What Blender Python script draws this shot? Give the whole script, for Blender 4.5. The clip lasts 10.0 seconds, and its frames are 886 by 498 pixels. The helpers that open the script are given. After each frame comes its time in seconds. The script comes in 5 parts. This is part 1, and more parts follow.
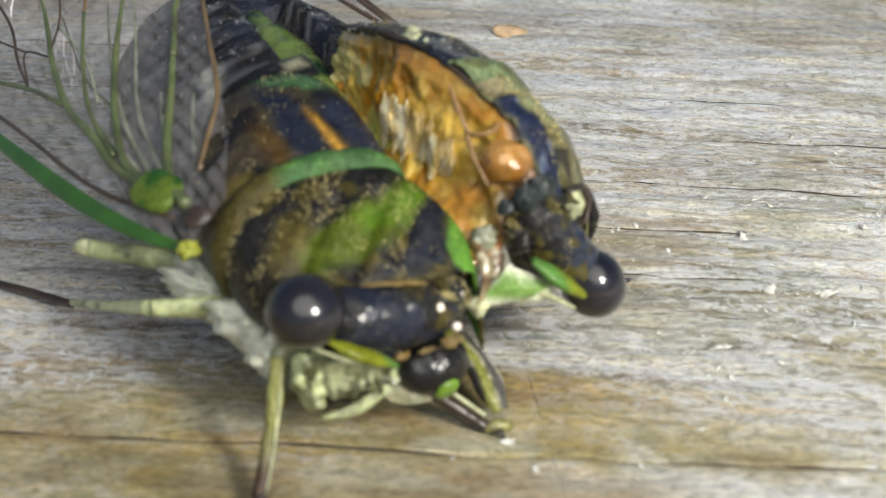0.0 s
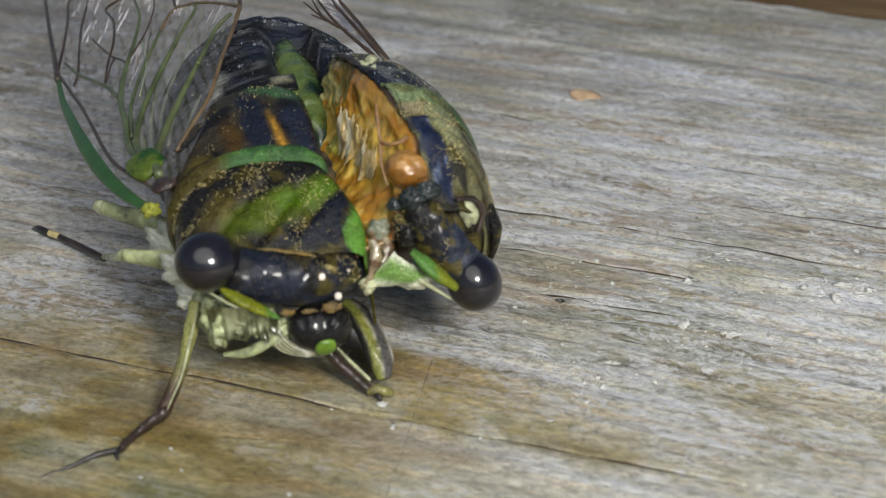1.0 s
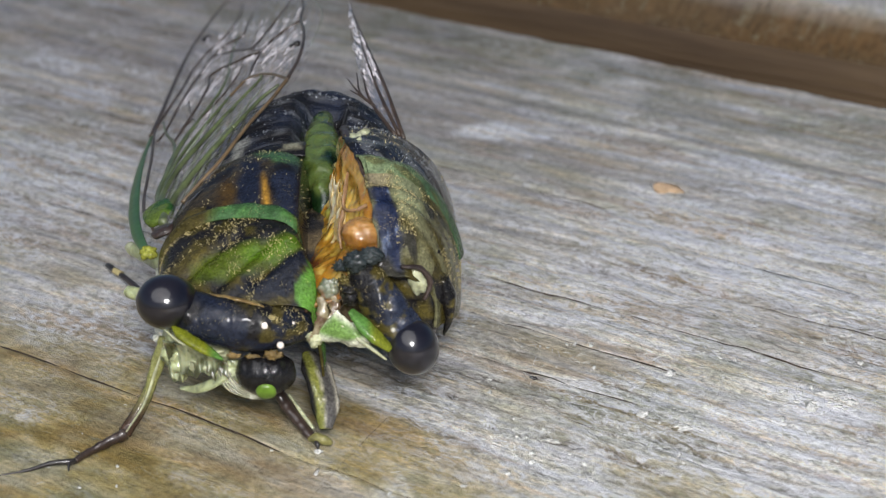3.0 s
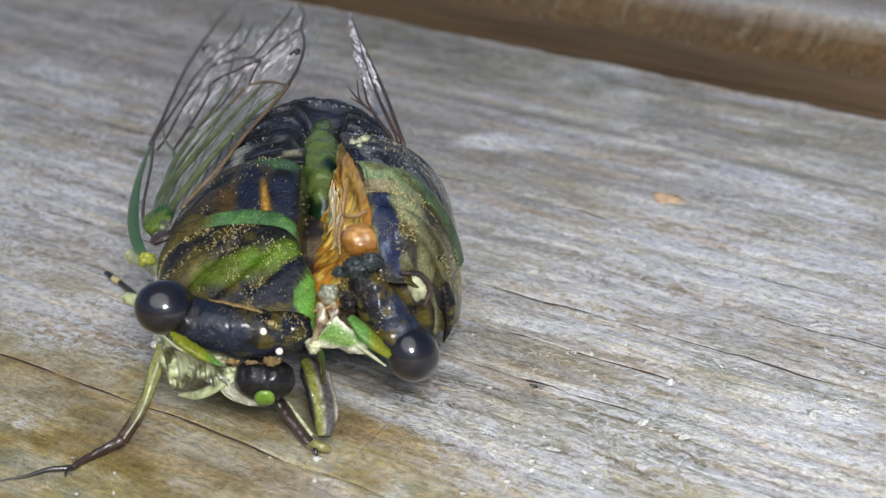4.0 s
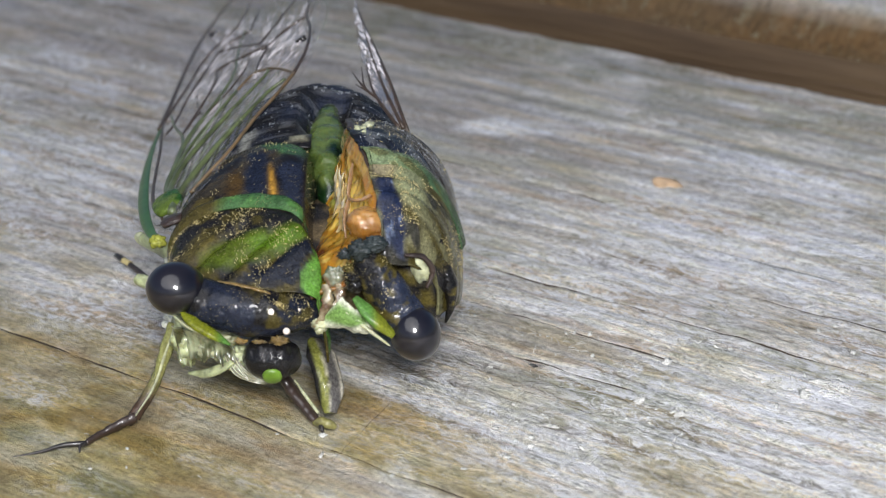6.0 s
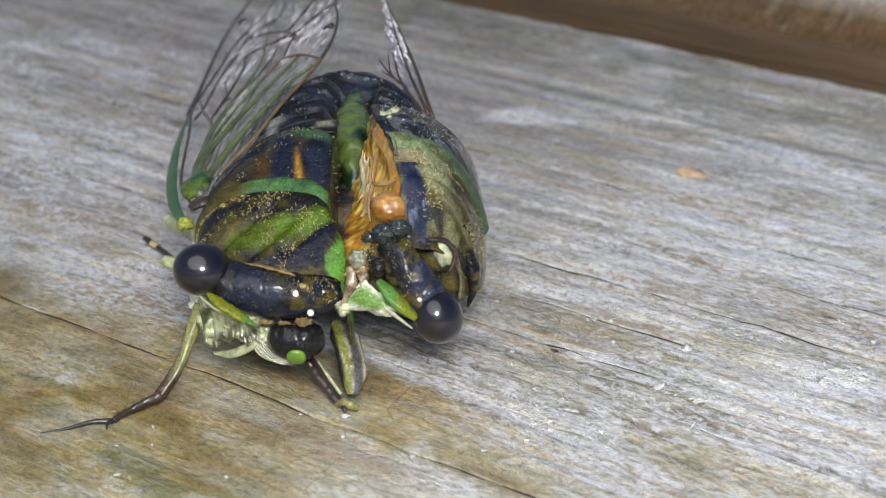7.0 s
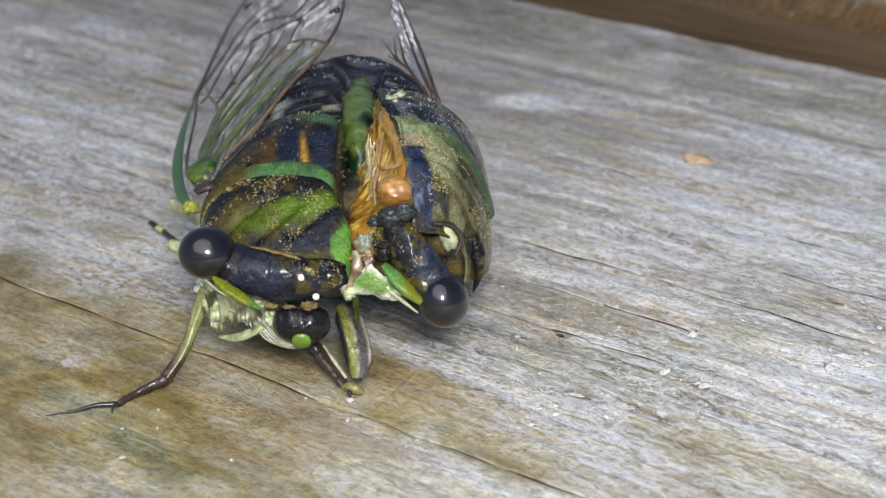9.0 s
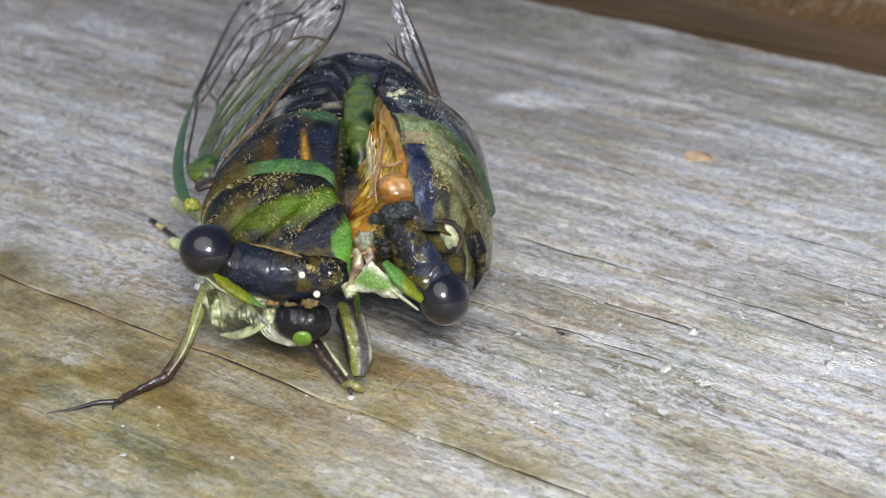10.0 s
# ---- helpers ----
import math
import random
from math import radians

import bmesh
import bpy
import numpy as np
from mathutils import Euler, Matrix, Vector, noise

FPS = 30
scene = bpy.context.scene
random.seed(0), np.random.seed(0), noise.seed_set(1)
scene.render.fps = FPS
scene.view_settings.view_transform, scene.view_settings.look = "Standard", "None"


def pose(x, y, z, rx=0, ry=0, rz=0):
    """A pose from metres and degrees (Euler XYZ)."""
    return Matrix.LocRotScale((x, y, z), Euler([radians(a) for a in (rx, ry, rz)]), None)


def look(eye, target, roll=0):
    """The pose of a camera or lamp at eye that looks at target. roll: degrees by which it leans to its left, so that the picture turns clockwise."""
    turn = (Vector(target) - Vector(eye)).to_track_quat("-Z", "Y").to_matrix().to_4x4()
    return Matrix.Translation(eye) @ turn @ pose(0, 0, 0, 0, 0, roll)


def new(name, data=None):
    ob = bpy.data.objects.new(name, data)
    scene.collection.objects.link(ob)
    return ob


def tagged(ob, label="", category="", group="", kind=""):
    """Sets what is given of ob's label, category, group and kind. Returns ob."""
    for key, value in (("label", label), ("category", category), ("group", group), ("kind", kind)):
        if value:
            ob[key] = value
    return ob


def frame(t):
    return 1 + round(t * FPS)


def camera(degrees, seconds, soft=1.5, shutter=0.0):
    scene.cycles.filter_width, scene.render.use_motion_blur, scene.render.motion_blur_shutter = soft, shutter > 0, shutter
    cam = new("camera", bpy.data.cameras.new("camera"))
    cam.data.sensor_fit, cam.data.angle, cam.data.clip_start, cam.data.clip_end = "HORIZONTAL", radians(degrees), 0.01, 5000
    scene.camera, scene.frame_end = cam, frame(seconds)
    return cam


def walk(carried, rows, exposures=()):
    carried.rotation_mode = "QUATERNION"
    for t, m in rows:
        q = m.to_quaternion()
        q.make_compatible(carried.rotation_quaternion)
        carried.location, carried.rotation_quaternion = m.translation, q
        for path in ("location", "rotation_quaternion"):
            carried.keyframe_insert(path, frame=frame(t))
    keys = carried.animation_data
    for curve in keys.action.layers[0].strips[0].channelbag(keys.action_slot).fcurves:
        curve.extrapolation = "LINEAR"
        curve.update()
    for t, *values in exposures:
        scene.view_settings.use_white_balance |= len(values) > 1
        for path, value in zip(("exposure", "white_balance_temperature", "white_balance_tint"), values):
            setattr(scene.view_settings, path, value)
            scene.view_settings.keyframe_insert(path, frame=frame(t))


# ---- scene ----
# All plan numbers below are millimetres; MM turns them into metres.
MM = 0.001
cam = camera(35.57, 10.0, soft=1.25)
cam.data.dof.use_dof = True
cam.data.dof.focus_distance = 70 * MM
cam.data.dof.aperture_fstop = 90.0
PATH = [
    (0, (-27.42, -18.05, 32.21), (-0.20, 25.56, 1.27), -0.30),
    (0.2, (-24.97, -22.18, 32.32), (0.20, 23.41, 2.53), -0.59),
    (0.5, (-17.54, -29.49, 32.25), (4.59, 17.89, 2.82), -0.52),
    (0.7, (-17.57, -29.61, 31.88), (3.25, 18.72, 3.06), 0.32),
    (1, (-16.01, -34.59, 33.15), (-1.01, 16.75, 5.97), -0.43),
    (1.2, (-13.70, -35.47, 31.87), (-1.73, 17.37, 6.09), -0.61),
    (1.5, (-7.00, -39.79, 32.73), (0.01, 13.96, 7.00), -0.46),
    (1.7, (-3.23, -41.04, 32.19), (2.21, 12.80, 6.28), 0.20),
    (2, (0.13, -40.55, 32.23), (4.20, 13.17, 5.81), -0.48),
    (2.2, (0.53, -39.81, 32.51), (3.90, 13.89, 5.95), -0.82),
    (2.5, (-0.24, -39.68, 32.99), (1.40, 14.47, 7.20), -1.84),
    (2.8, (0.07, -40.30, 33.05), (1.50, 14.61, 8.92), -1.61),
    (3, (-0.14, -40.80, 33.68), (1.44, 14.35, 10.11), -1.16),
    (3.2, (-0.42, -40.68, 33.19), (1.51, 14.61, 9.97), -0.95),
    (4.3, (-0.09, -40.82, 33.12), (1.42, 14.62, 10.23), -1.00),
    (4.5, (-0.20, -41.98, 33.86), (1.42, 13.40, 10.82), -0.86),
    (5, (-0.22, -42.00, 33.81), (1.69, 13.26, 10.53), -0.83),
    (5.5, (-0.21, -42.13, 33.85), (1.62, 13.09, 10.45), -0.95),
    (7, (0.07, -43.38, 33.79), (0.29, 11.68, 9.95), -0.86),
    (7.5, (0.00, -43.53, 33.70), (-0.03, 11.51, 9.81), -0.90),
    (8, (-0.00, -43.39, 33.58), (-0.15, 11.51, 9.38), -0.92),
    (8.5, (0.10, -43.35, 33.60), (-0.02, 11.44, 9.13), -0.84),
    (9, (0.11, -43.38, 33.56), (0.04, 11.48, 9.27), -0.84),
    (9.5, (0.10, -43.36, 33.59), (0.03, 11.48, 9.25), -0.84),
    (10, (0.04, -43.35, 33.54), (-0.01, 11.47, 9.16), -0.79),
]
walk(cam, [(t, look([v * MM for v in eye], [v * MM for v in target], roll)) for t, eye, target, roll in PATH],
     exposures=[(0.0, 0.08, 6700, 5), (0.5, -0.18, 6430, 7), (1.0, -0.47, 6450, 7), (1.6, -0.38, 6380, 9), (2.2, -0.37, 6350, 9),
                (2.8, -0.29, 6250, 11), (3.5, -0.10, 6130, 11), (10.0, -0.09, 6130, 11)])

# ---- light ----
SUN_UP, SUN_ROUND = 56.0, 198.0
world = bpy.data.worlds.new("sky")
scene.world = world
world.use_nodes = True
wn, wl = world.node_tree.nodes, world.node_tree.links
sky = wn.new("ShaderNodeTexSky")
sky.sky_type = "NISHITA"
sky.sun_disc = False
sky.sun_elevation, sky.sun_rotation = radians(SUN_UP), radians(SUN_ROUND)
wn["Background"].inputs["Strength"].default_value = 0.065
wl.new(sky.outputs["Color"], wn["Background"].inputs["Color"])
sun = new("sun", bpy.data.lights.new("sun", "SUN"))
sun.data.energy, sun.data.angle, sun.data.color = 1.75, radians(64), (1.0, 0.97, 0.92)
a, e = radians(SUN_ROUND), radians(SUN_UP)
sun.matrix_world = look((math.sin(a) * math.cos(e), math.cos(a) * math.cos(e), math.sin(e)), (0, 0, 0))

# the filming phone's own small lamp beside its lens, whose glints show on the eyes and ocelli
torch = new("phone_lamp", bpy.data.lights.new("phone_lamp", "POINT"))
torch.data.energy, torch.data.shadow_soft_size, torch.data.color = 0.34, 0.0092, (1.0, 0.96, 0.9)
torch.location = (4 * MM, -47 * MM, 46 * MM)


# ---- numbers: smooth noise and curves ----
GRIDS = {}


def rand_grid(seed, n=256):
    if seed not in GRIDS:
        GRIDS[seed] = np.random.RandomState(seed).rand(n, n)
    return GRIDS[seed]


def vnoise(x, y, seed=0):
    """Smooth value noise in -1..1 at unit cells."""
    g = rand_grid(seed)
    x, y = np.asarray(x, float), np.asarray(y, float)
    i, j = np.floor(x).astype(int), np.floor(y).astype(int)
    u, v = x - i, y - j
    u, v = u * u * (3 - 2 * u), v * v * (3 - 2 * v)
    a, b = g[i % 256, j % 256], g[(i + 1) % 256, j % 256]
    c, d = g[i % 256, (j + 1) % 256], g[(i + 1) % 256, (j + 1) % 256]
    return 2 * ((a * (1 - u) + b * u) * (1 - v) + (c * (1 - u) + d * u) * v) - 1


def fnoise(x, y, seed=0, octaves=3):
    out, amp = 0.0, 1.0
    for k in range(octaves):
        out = out + amp * vnoise(x * 2**k + 17.3 * k, y * 2**k + 9.1 * k, seed + k)
        amp *= 0.5
    return out


def smooth(x, lo, hi):
    t = np.clip((np.asarray(x, float) - lo) / (hi - lo), 0, 1)
    return t * t * (3 - 2 * t)


def curve(keys, t):
    """Smooth interpolation through keyed rows (t, a, b, ...); monotone in t."""
    keys = np.asarray(keys, float)
    t = np.asarray(t, float)
    out = []
    k, n = keys[:, 0], len(keys)
    for c in range(1, keys.shape[1]):
        v = keys[:, c]
        m = np.gradient(v, k)
        i = np.clip(np.searchsorted(k, t) - 1, 0, n - 2)
        h = k[i + 1] - k[i]
        s = np.clip((t - k[i]) / h, 0, 1)
        out.append((2 * s**3 - 3 * s**2 + 1) * v[i] + (s**3 - 2 * s**2 + s) * h * m[i]
                   + (-2 * s**3 + 3 * s**2) * v[i + 1] + (s**3 - s**2) * h * m[i + 1])
    return np.stack(out, -1)


def path_points(pts, n):
    """n points along a smooth line through pts, by length."""
    pts = np.asarray(pts, float)
    d = np.r_[0, np.cumsum(np.linalg.norm(np.diff(pts, axis=0), axis=1))]
    return curve(np.c_[d, pts], np.linspace(0, d[-1], n))


# ---- mesh helpers ----
def mesh_ob(name, verts, faces, material, parent=None, label="", col=None, uv=None, shade=True):
    me = bpy.data.meshes.new(name)
    me.from_pydata((np.asarray(verts, float) * MM).tolist(), [], faces)
    me.materials.append(material)
    if shade:
        me.shade_smooth()
    if col is not None:
        at = me.attributes.new("Col", "FLOAT_COLOR", "POINT")
        c = np.ones((len(verts), 4))
        c[:, :3] = col
        at.data.foreach_set("color", c.ravel())
    if uv is not None:
        at = me.attributes.new("plan", "FLOAT_VECTOR", "POINT")
        v = np.zeros((len(verts), 3))
        v[:, : uv.shape[1]] = uv
        at.data.foreach_set("vector", v.ravel())
    me.update()
    ob = new(name, me)
    if parent is not None:
        ob.parent = parent
        ob.matrix_parent_inverse = parent.matrix_basis.inverted()
    if label:
        tagged(ob, label)
    return ob


def grid_faces(nu, nv, wrap=False):
    i, j = np.meshgrid(np.arange(nu - 1), np.arange(nv if wrap else nv - 1), indexing="ij")
    j2 = (j + 1) % nv
    return np.stack([i * nv + j, (i + 1) * nv + j, (i + 1) * nv + j2, i * nv + j2], -1).reshape(-1, 4).tolist()


def sheet(xyz, thick=0.0):
    """Verts and faces of a (nu, nv, 3) grid; with thickness, a closed shell below it."""
    nu, nv = xyz.shape[:2]
    if not thick:
        return xyz.reshape(-1, 3), grid_faces(nu, nv)
    du, dv = np.gradient(xyz, axis=0), np.gradient(xyz, axis=1)
    n = np.cross(du, dv)
    n /= np.linalg.norm(n, axis=-1, keepdims=True) + 1e-9
    low = xyz - n * thick
    top = grid_faces(nu, nv)
    off = nu * nv
    faces = top + [[off + q for q in f[::-1]] for f in top]
    rim = [(i, 0) for i in range(nu)] + [(nu - 1, j) for j in range(1, nv)] \
        + [(i, nv - 1) for i in range(nu - 2, -1, -1)] + [(0, j) for j in range(nv - 2, 0, -1)]
    ids = [i * nv + j for i, j in rim]
    for a, b in zip(ids, ids[1:] + ids[:1]):
        faces.append([b, a, off + a, off + b])
    return np.concatenate([xyz.reshape(-1, 3), low.reshape(-1, 3)]), faces


def tube(pts, radii, n=40, sides=10, flat=1.0, up=(0, 0, 1), bumps=0.0, seed=3):
    """A tapering tube through pts; radii are keyed evenly along it; flat squeezes it along up."""
    p = path_points(pts, n)
    r = np.interp(np.linspace(0, 1, n), np.linspace(0, 1, len(radii)), radii)
    t = np.gradient(p, axis=0)
    t /= np.linalg.norm(t, axis=1, keepdims=True)
    s = np.cross(t, np.asarray(up, float))
    s /= np.linalg.norm(s, axis=1, keepdims=True) + 1e-9
    w = np.cross(s, t)
    a = np.linspace(0, 2 * np.pi, sides, endpoint=False)
    k = 1 + bumps * vnoise(np.linspace(0, n / 3, n)[:, None] + 0 * a, 5 * np.cos(a)[None] + 20, seed)
    v = p[:, None] + (r[:, None] * k)[..., None] * (np.cos(a)[None, :, None] * s[:, None] + flat * np.sin(a)[None, :, None] * w[:, None])
    verts = v.reshape(-1, 3)
    faces = grid_faces(n, sides, True)
    faces.append(list(range(sides)))
    faces.append(list(range((n - 1) * sides, n * sides))[::-1])
    return verts, faces


def ball(center, radii, turn=(0, 0, 0), nu=28, nv=40, lumps=0.0, size=1.0, seed=1, power=1.0):
    """A lumpy ellipsoid; power under 1 squares it."""
    th = np.linspace(0, np.pi, nu)[:, None]
    ph = np.linspace(0, 2 * np.pi, nv, endpoint=False)[None]
    f = lambda q: np.sign(q) * np.abs(q) ** power
    d = np.stack([f(np.sin(th)) * f(np.cos(ph)), f(np.sin(th)) * f(np.sin(ph)), f(np.cos(th)) + 0 * ph], -1)
    k = 1 + lumps * (fnoise(d[..., 0] * 2 / size + 7, d[..., 1] * 2 / size + 3 * d[..., 2] / size, seed))
    m = np.array(Euler([radians(q) for q in turn]).to_matrix())
    v = (d * k[..., None] * np.asarray(radii)) @ m.T + np.asarray(center)
    return v.reshape(-1, 3), grid_faces(nu, nv, True)


def joined(*pieces):
    verts, faces, n = [], [], 0
    for v, f in pieces:
        verts.append(np.asarray(v))
        faces += [[q + n for q in face] for face in f]
        n += len(v)
    return np.concatenate(verts), faces


def mix(a, b, k):
    k = np.asarray(k, float)[..., None]
    return np.asarray(a) * (1 - k) + np.asarray(b) * k


def inside(x, y, poly, soft=0.15):
    """1 inside a polygon of the plan, fading over soft at its edge."""
    x, y = np.asarray(x, float), np.asarray(y, float)
    hit, dist = np.zeros(x.shape, bool), np.full(x.shape, 1e9)
    for (ax, ay), (bx, by) in zip(poly, poly[1:] + poly[:1]):
        cross = ((ay > y) != (by > y)) & (x < (bx - ax) * (y - ay) / (by - ay + 1e-12) + ax)
        hit ^= cross
        t = np.clip(((x - ax) * (bx - ax) + (y - ay) * (by - ay)) / ((bx - ax) ** 2 + (by - ay) ** 2), 0, 1)
        dist = np.minimum(dist, np.hypot(x - ax - t * (bx - ax), y - ay - t * (by - ay)))
    return smooth(np.where(hit, dist, -dist), -soft, soft)


# ---- materials ----
class Mat:
    """A node material, written short."""

    def __init__(self, name):
        self.m = bpy.data.materials.new(name)
        self.m.use_nodes = True
        self.n, self.l = self.m.node_tree.nodes, self.m.node_tree.links
        self.b = self.n["Principled BSDF"]
        self.out = self.n["Material Output"]
        self.shared = {}

    def set(self, **kw):
        for k, v in kw.items():
            sock = self.b.inputs[k.replace("_", " ")]
            if isinstance(v, bpy.types.NodeSocket):
                self.l.new(v, sock)
            else:
                sock.default_value = v
        return self

    def node(self, kind, **kw):
        n = self.n.new("ShaderNode" + kind)
        for k, v in kw.items():
            if k.startswith("i_"):
                key = k[2:].replace("_", " ")
                sock = n.inputs[int(key)] if key.isdigit() else n.inputs[key]
                if isinstance(v, bpy.types.NodeSocket):
                    self.l.new(v, sock)
                else:
                    sock.default_value = v
            elif k in ("operation",):
                n.operation = v
            elif k == "attribute_name":
                n.attribute_name = v
            elif k == "data_type":
                n.data_type = v
            elif k == "blend_type":
                n.blend_type = v
            elif k == "feature":
                n.feature = v
        return n

    def coords(self, scale=(1, 1, 1), attr=None, rot=(0, 0, 0)):
        """Coordinates in millimetres, scaled."""
        if attr:
            src = self.attr(attr)
            k = 1.0
        else:
            src = self.node("TexCoord").outputs["Object"]
            k = 1 / MM
        mp = self.node("Mapping", i_Vector=src, i_Scale=[s * k for s in scale], i_Rotation=rot)
        return mp.outputs["Vector"]

    def attr(self, name):
        """One attribute node a name, shared by all that read it."""
        if name not in self.shared:
            self.shared[name] = self.node("Attribute", attribute_name=name).outputs["Vector"]
        return self.shared[name]

    def step(self, fac, lo, hi, a=0.0, b=1.0):
        n = self.node("MapRange", i_Value=fac, i_1=lo, i_2=hi, i_3=a, i_4=b)
        return n.outputs[0]

    def noise(self, vec, scale=1.0, detail=4.0, rough=0.55, warp=0.0):
        return self.node("TexNoise", i_Vector=vec, i_Scale=scale, i_Detail=detail, i_Roughness=rough, i_Distortion=warp).outputs["Fac"]

    def ramp(self, fac, *stops):
        n = self.node("ValToRGB", i_Fac=fac)
        el = n.color_ramp.elements
        while len(el) < len(stops):
            el.new(0.5)
        for e, (p, c) in zip(el, stops):
            e.position = p
            e.color = (c, c, c, 1) if isinstance(c, (int, float)) else (*c, 1)
        return n.outputs["Color"]

    def mixc(self, a, b, fac, blend="MIX"):
        n = self.node("Mix", data_type="RGBA", blend_type=blend)
        for sock, v in ((n.inputs[0], fac), (n.inputs[6], a), (n.inputs[7], b)):
            if isinstance(v, bpy.types.NodeSocket):
                self.l.new(v, sock)
            elif isinstance(v, (int, float)):
                sock.default_value = v
            else:
                sock.default_value = (*v, 1)
        return n.outputs[2]

    def math(self, op, a, b=0.0):
        return self.node("Math", operation=op, i_0=a, i_1=b).outputs[0]

    def bump(self, height, dist, strength=1.0, normal=None):
        n = self.node("Bump", i_Height=height, i_Distance=dist * MM, i_Strength=strength)
        if normal is not None:
            self.l.new(normal, n.inputs["Normal"])
        return n.outputs["Normal"]


def wood_material():
    """Weathered softwood. 'Col' is the stained colour of the board, 'plan' is along and across the grain and how far the
    surface has bleached and frayed; the shader adds fibres, pits and pale flecks."""
    w = Mat("weathered_wood")
    col = w.node("Attribute", attribute_name="Col").outputs["Color"]
    fray = w.node("SeparateXYZ", i_Vector=w.attr("plan")).outputs["Z"]
    fibre = w.noise(w.coords((0.11, 3.2, 0), "plan"), 1.0, 6, 0.72)
    strand = w.noise(w.coords((0.8, 6.0, 0), "plan"), 1.0, 4, 0.65)
    speck = w.noise(w.coords((1.8, 3.2, 0), "plan"), 1.0, 8, 0.8)
    warm = w.noise(w.coords((0.09, 0.9, 0), "plan"), 1.0, 5, 0.65)
    col = w.mixc(col, w.ramp(warm, (0.34, (0.86, 0.90, 1.06)), (0.5, (1.0, 1.0, 1.0)), (0.66, (1.10, 0.98, 0.80))), 0.85, "MULTIPLY")
    col = w.mixc(col, w.ramp(fibre, (0.32, 0.5), (0.46, 1.0), (0.64, 1.16)), 0.3, "MULTIPLY")
    col = w.mixc(col, w.ramp(strand, (0.34, 0.7), (0.5, 1.0), (0.66, 1.18)), 0.4, "MULTIPLY")
    # shading of the rough grain is put into the colour, following the bump
    col = w.mixc(col, w.ramp(speck, (0.38, 0.4), (0.49, 1.0), (0.6, 1.4)), w.step(fray, 0.0, 0.3, 0.6, 0.95), "MULTIPLY")
    blotch = w.noise(w.coords((0.42, 1.1, 0), "plan"), 1.0, 8, 0.72, 0.6)
    col = w.mixc(col, w.ramp(blotch, (0.34, (0.74, 0.71, 0.60)), (0.45, (1.0, 1.0, 0.94)), (0.55, (1.1, 1.08, 1.05)), (0.68, (1.35, 1.35, 1.36))), 0.9, "MULTIPLY")
    chalk = w.noise(w.coords((0.85, 1.9, 0), "plan"), 1.0, 9, 0.8, 0.8)
    col = w.mixc(col, (0.88, 0.88, 0.90), w.math("MULTIPLY", w.step(fray, 0.02, 0.35), w.step(chalk, 0.48, 0.56, 0.0, 0.9)))
    col = w.mixc(col, (0.36, 0.35, 0.24), w.math("MULTIPLY", w.step(chalk, 0.44, 0.37), 0.7))
    w.set(Base_Color=col, Roughness=0.8, Specular_IOR_Level=0.35)
    w.set(Normal=w.bump(w.math("ADD", w.math("ADD", speck, w.math("MULTIPLY", chalk, 0.9)), w.math("ADD", w.math("MULTIPLY", fibre, 0.6), w.math("MULTIPLY", strand, 0.5))), 0.32, 1.0))
    return w.m


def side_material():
    """The raw brown flank of a board; the shade on it is put into its colour."""
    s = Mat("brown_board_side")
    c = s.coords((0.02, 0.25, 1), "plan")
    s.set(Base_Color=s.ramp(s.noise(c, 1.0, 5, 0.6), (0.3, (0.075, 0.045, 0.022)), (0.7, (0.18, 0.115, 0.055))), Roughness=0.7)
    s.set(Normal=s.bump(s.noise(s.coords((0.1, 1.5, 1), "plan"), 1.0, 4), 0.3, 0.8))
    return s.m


def chitin_material(name, rough=0.32, fleck=0.5, coat=0.3, gold=(0.62, 0.5, 0.22), pit=1.0, mottle=0.7, grain=(1, 1, 1)):
    """Insect shell: its markings come from the plate itself, with fine mottling, pits and scattered golden scales."""
    c = Mat(name)
    col = c.node("Attribute", attribute_name="Col").outputs["Color"]
    v = c.coords()
    mott = c.ramp(c.noise(v, 1.6, 7, 0.7), (0.32, 0.4), (0.5, 0.95), (0.68, 1.5))
    col = c.mixc(col, mott, mottle, "MULTIPLY")
    grit = c.noise(v, 8.0, 5, 0.7)
    col = c.mixc(col, c.ramp(grit, (0.36, 0.45), (0.5, 1.0), (0.62, 1.45)), 0.7, "MULTIPLY")
    dots = c.ramp(c.node("TexVoronoi", i_Vector=v, i_Scale=9.0, i_Randomness=1.0).outputs["Distance"], (0.14, 1.0), (0.34, 0.0))
    where = c.ramp(c.noise(v, 1.1, 7, 0.8), (0.53, 0.0), (0.58, 1.0))
    scale = c.math("MULTIPLY", c.math("MULTIPLY", dots, where), fleck)
    col = c.mixc(col, gold, scale)
    r = c.math("ADD", c.math("MULTIPLY", c.noise(v, 2.4, 5, 0.7), 0.5), rough - 0.25)
    c.set(Base_Color=col, Roughness=r, Coat_Weight=coat, Coat_Roughness=0.04, Specular_IOR_Level=0.16)
    h = c.math("ADD", c.math("MULTIPLY", c.noise(c.coords(grain), 1.7, 4, 0.55), 1.5), c.math("MULTIPLY", grit, 0.35))
    c.set(Normal=c.bump(h, 0.12 * pit, 1.0))
    return c.m


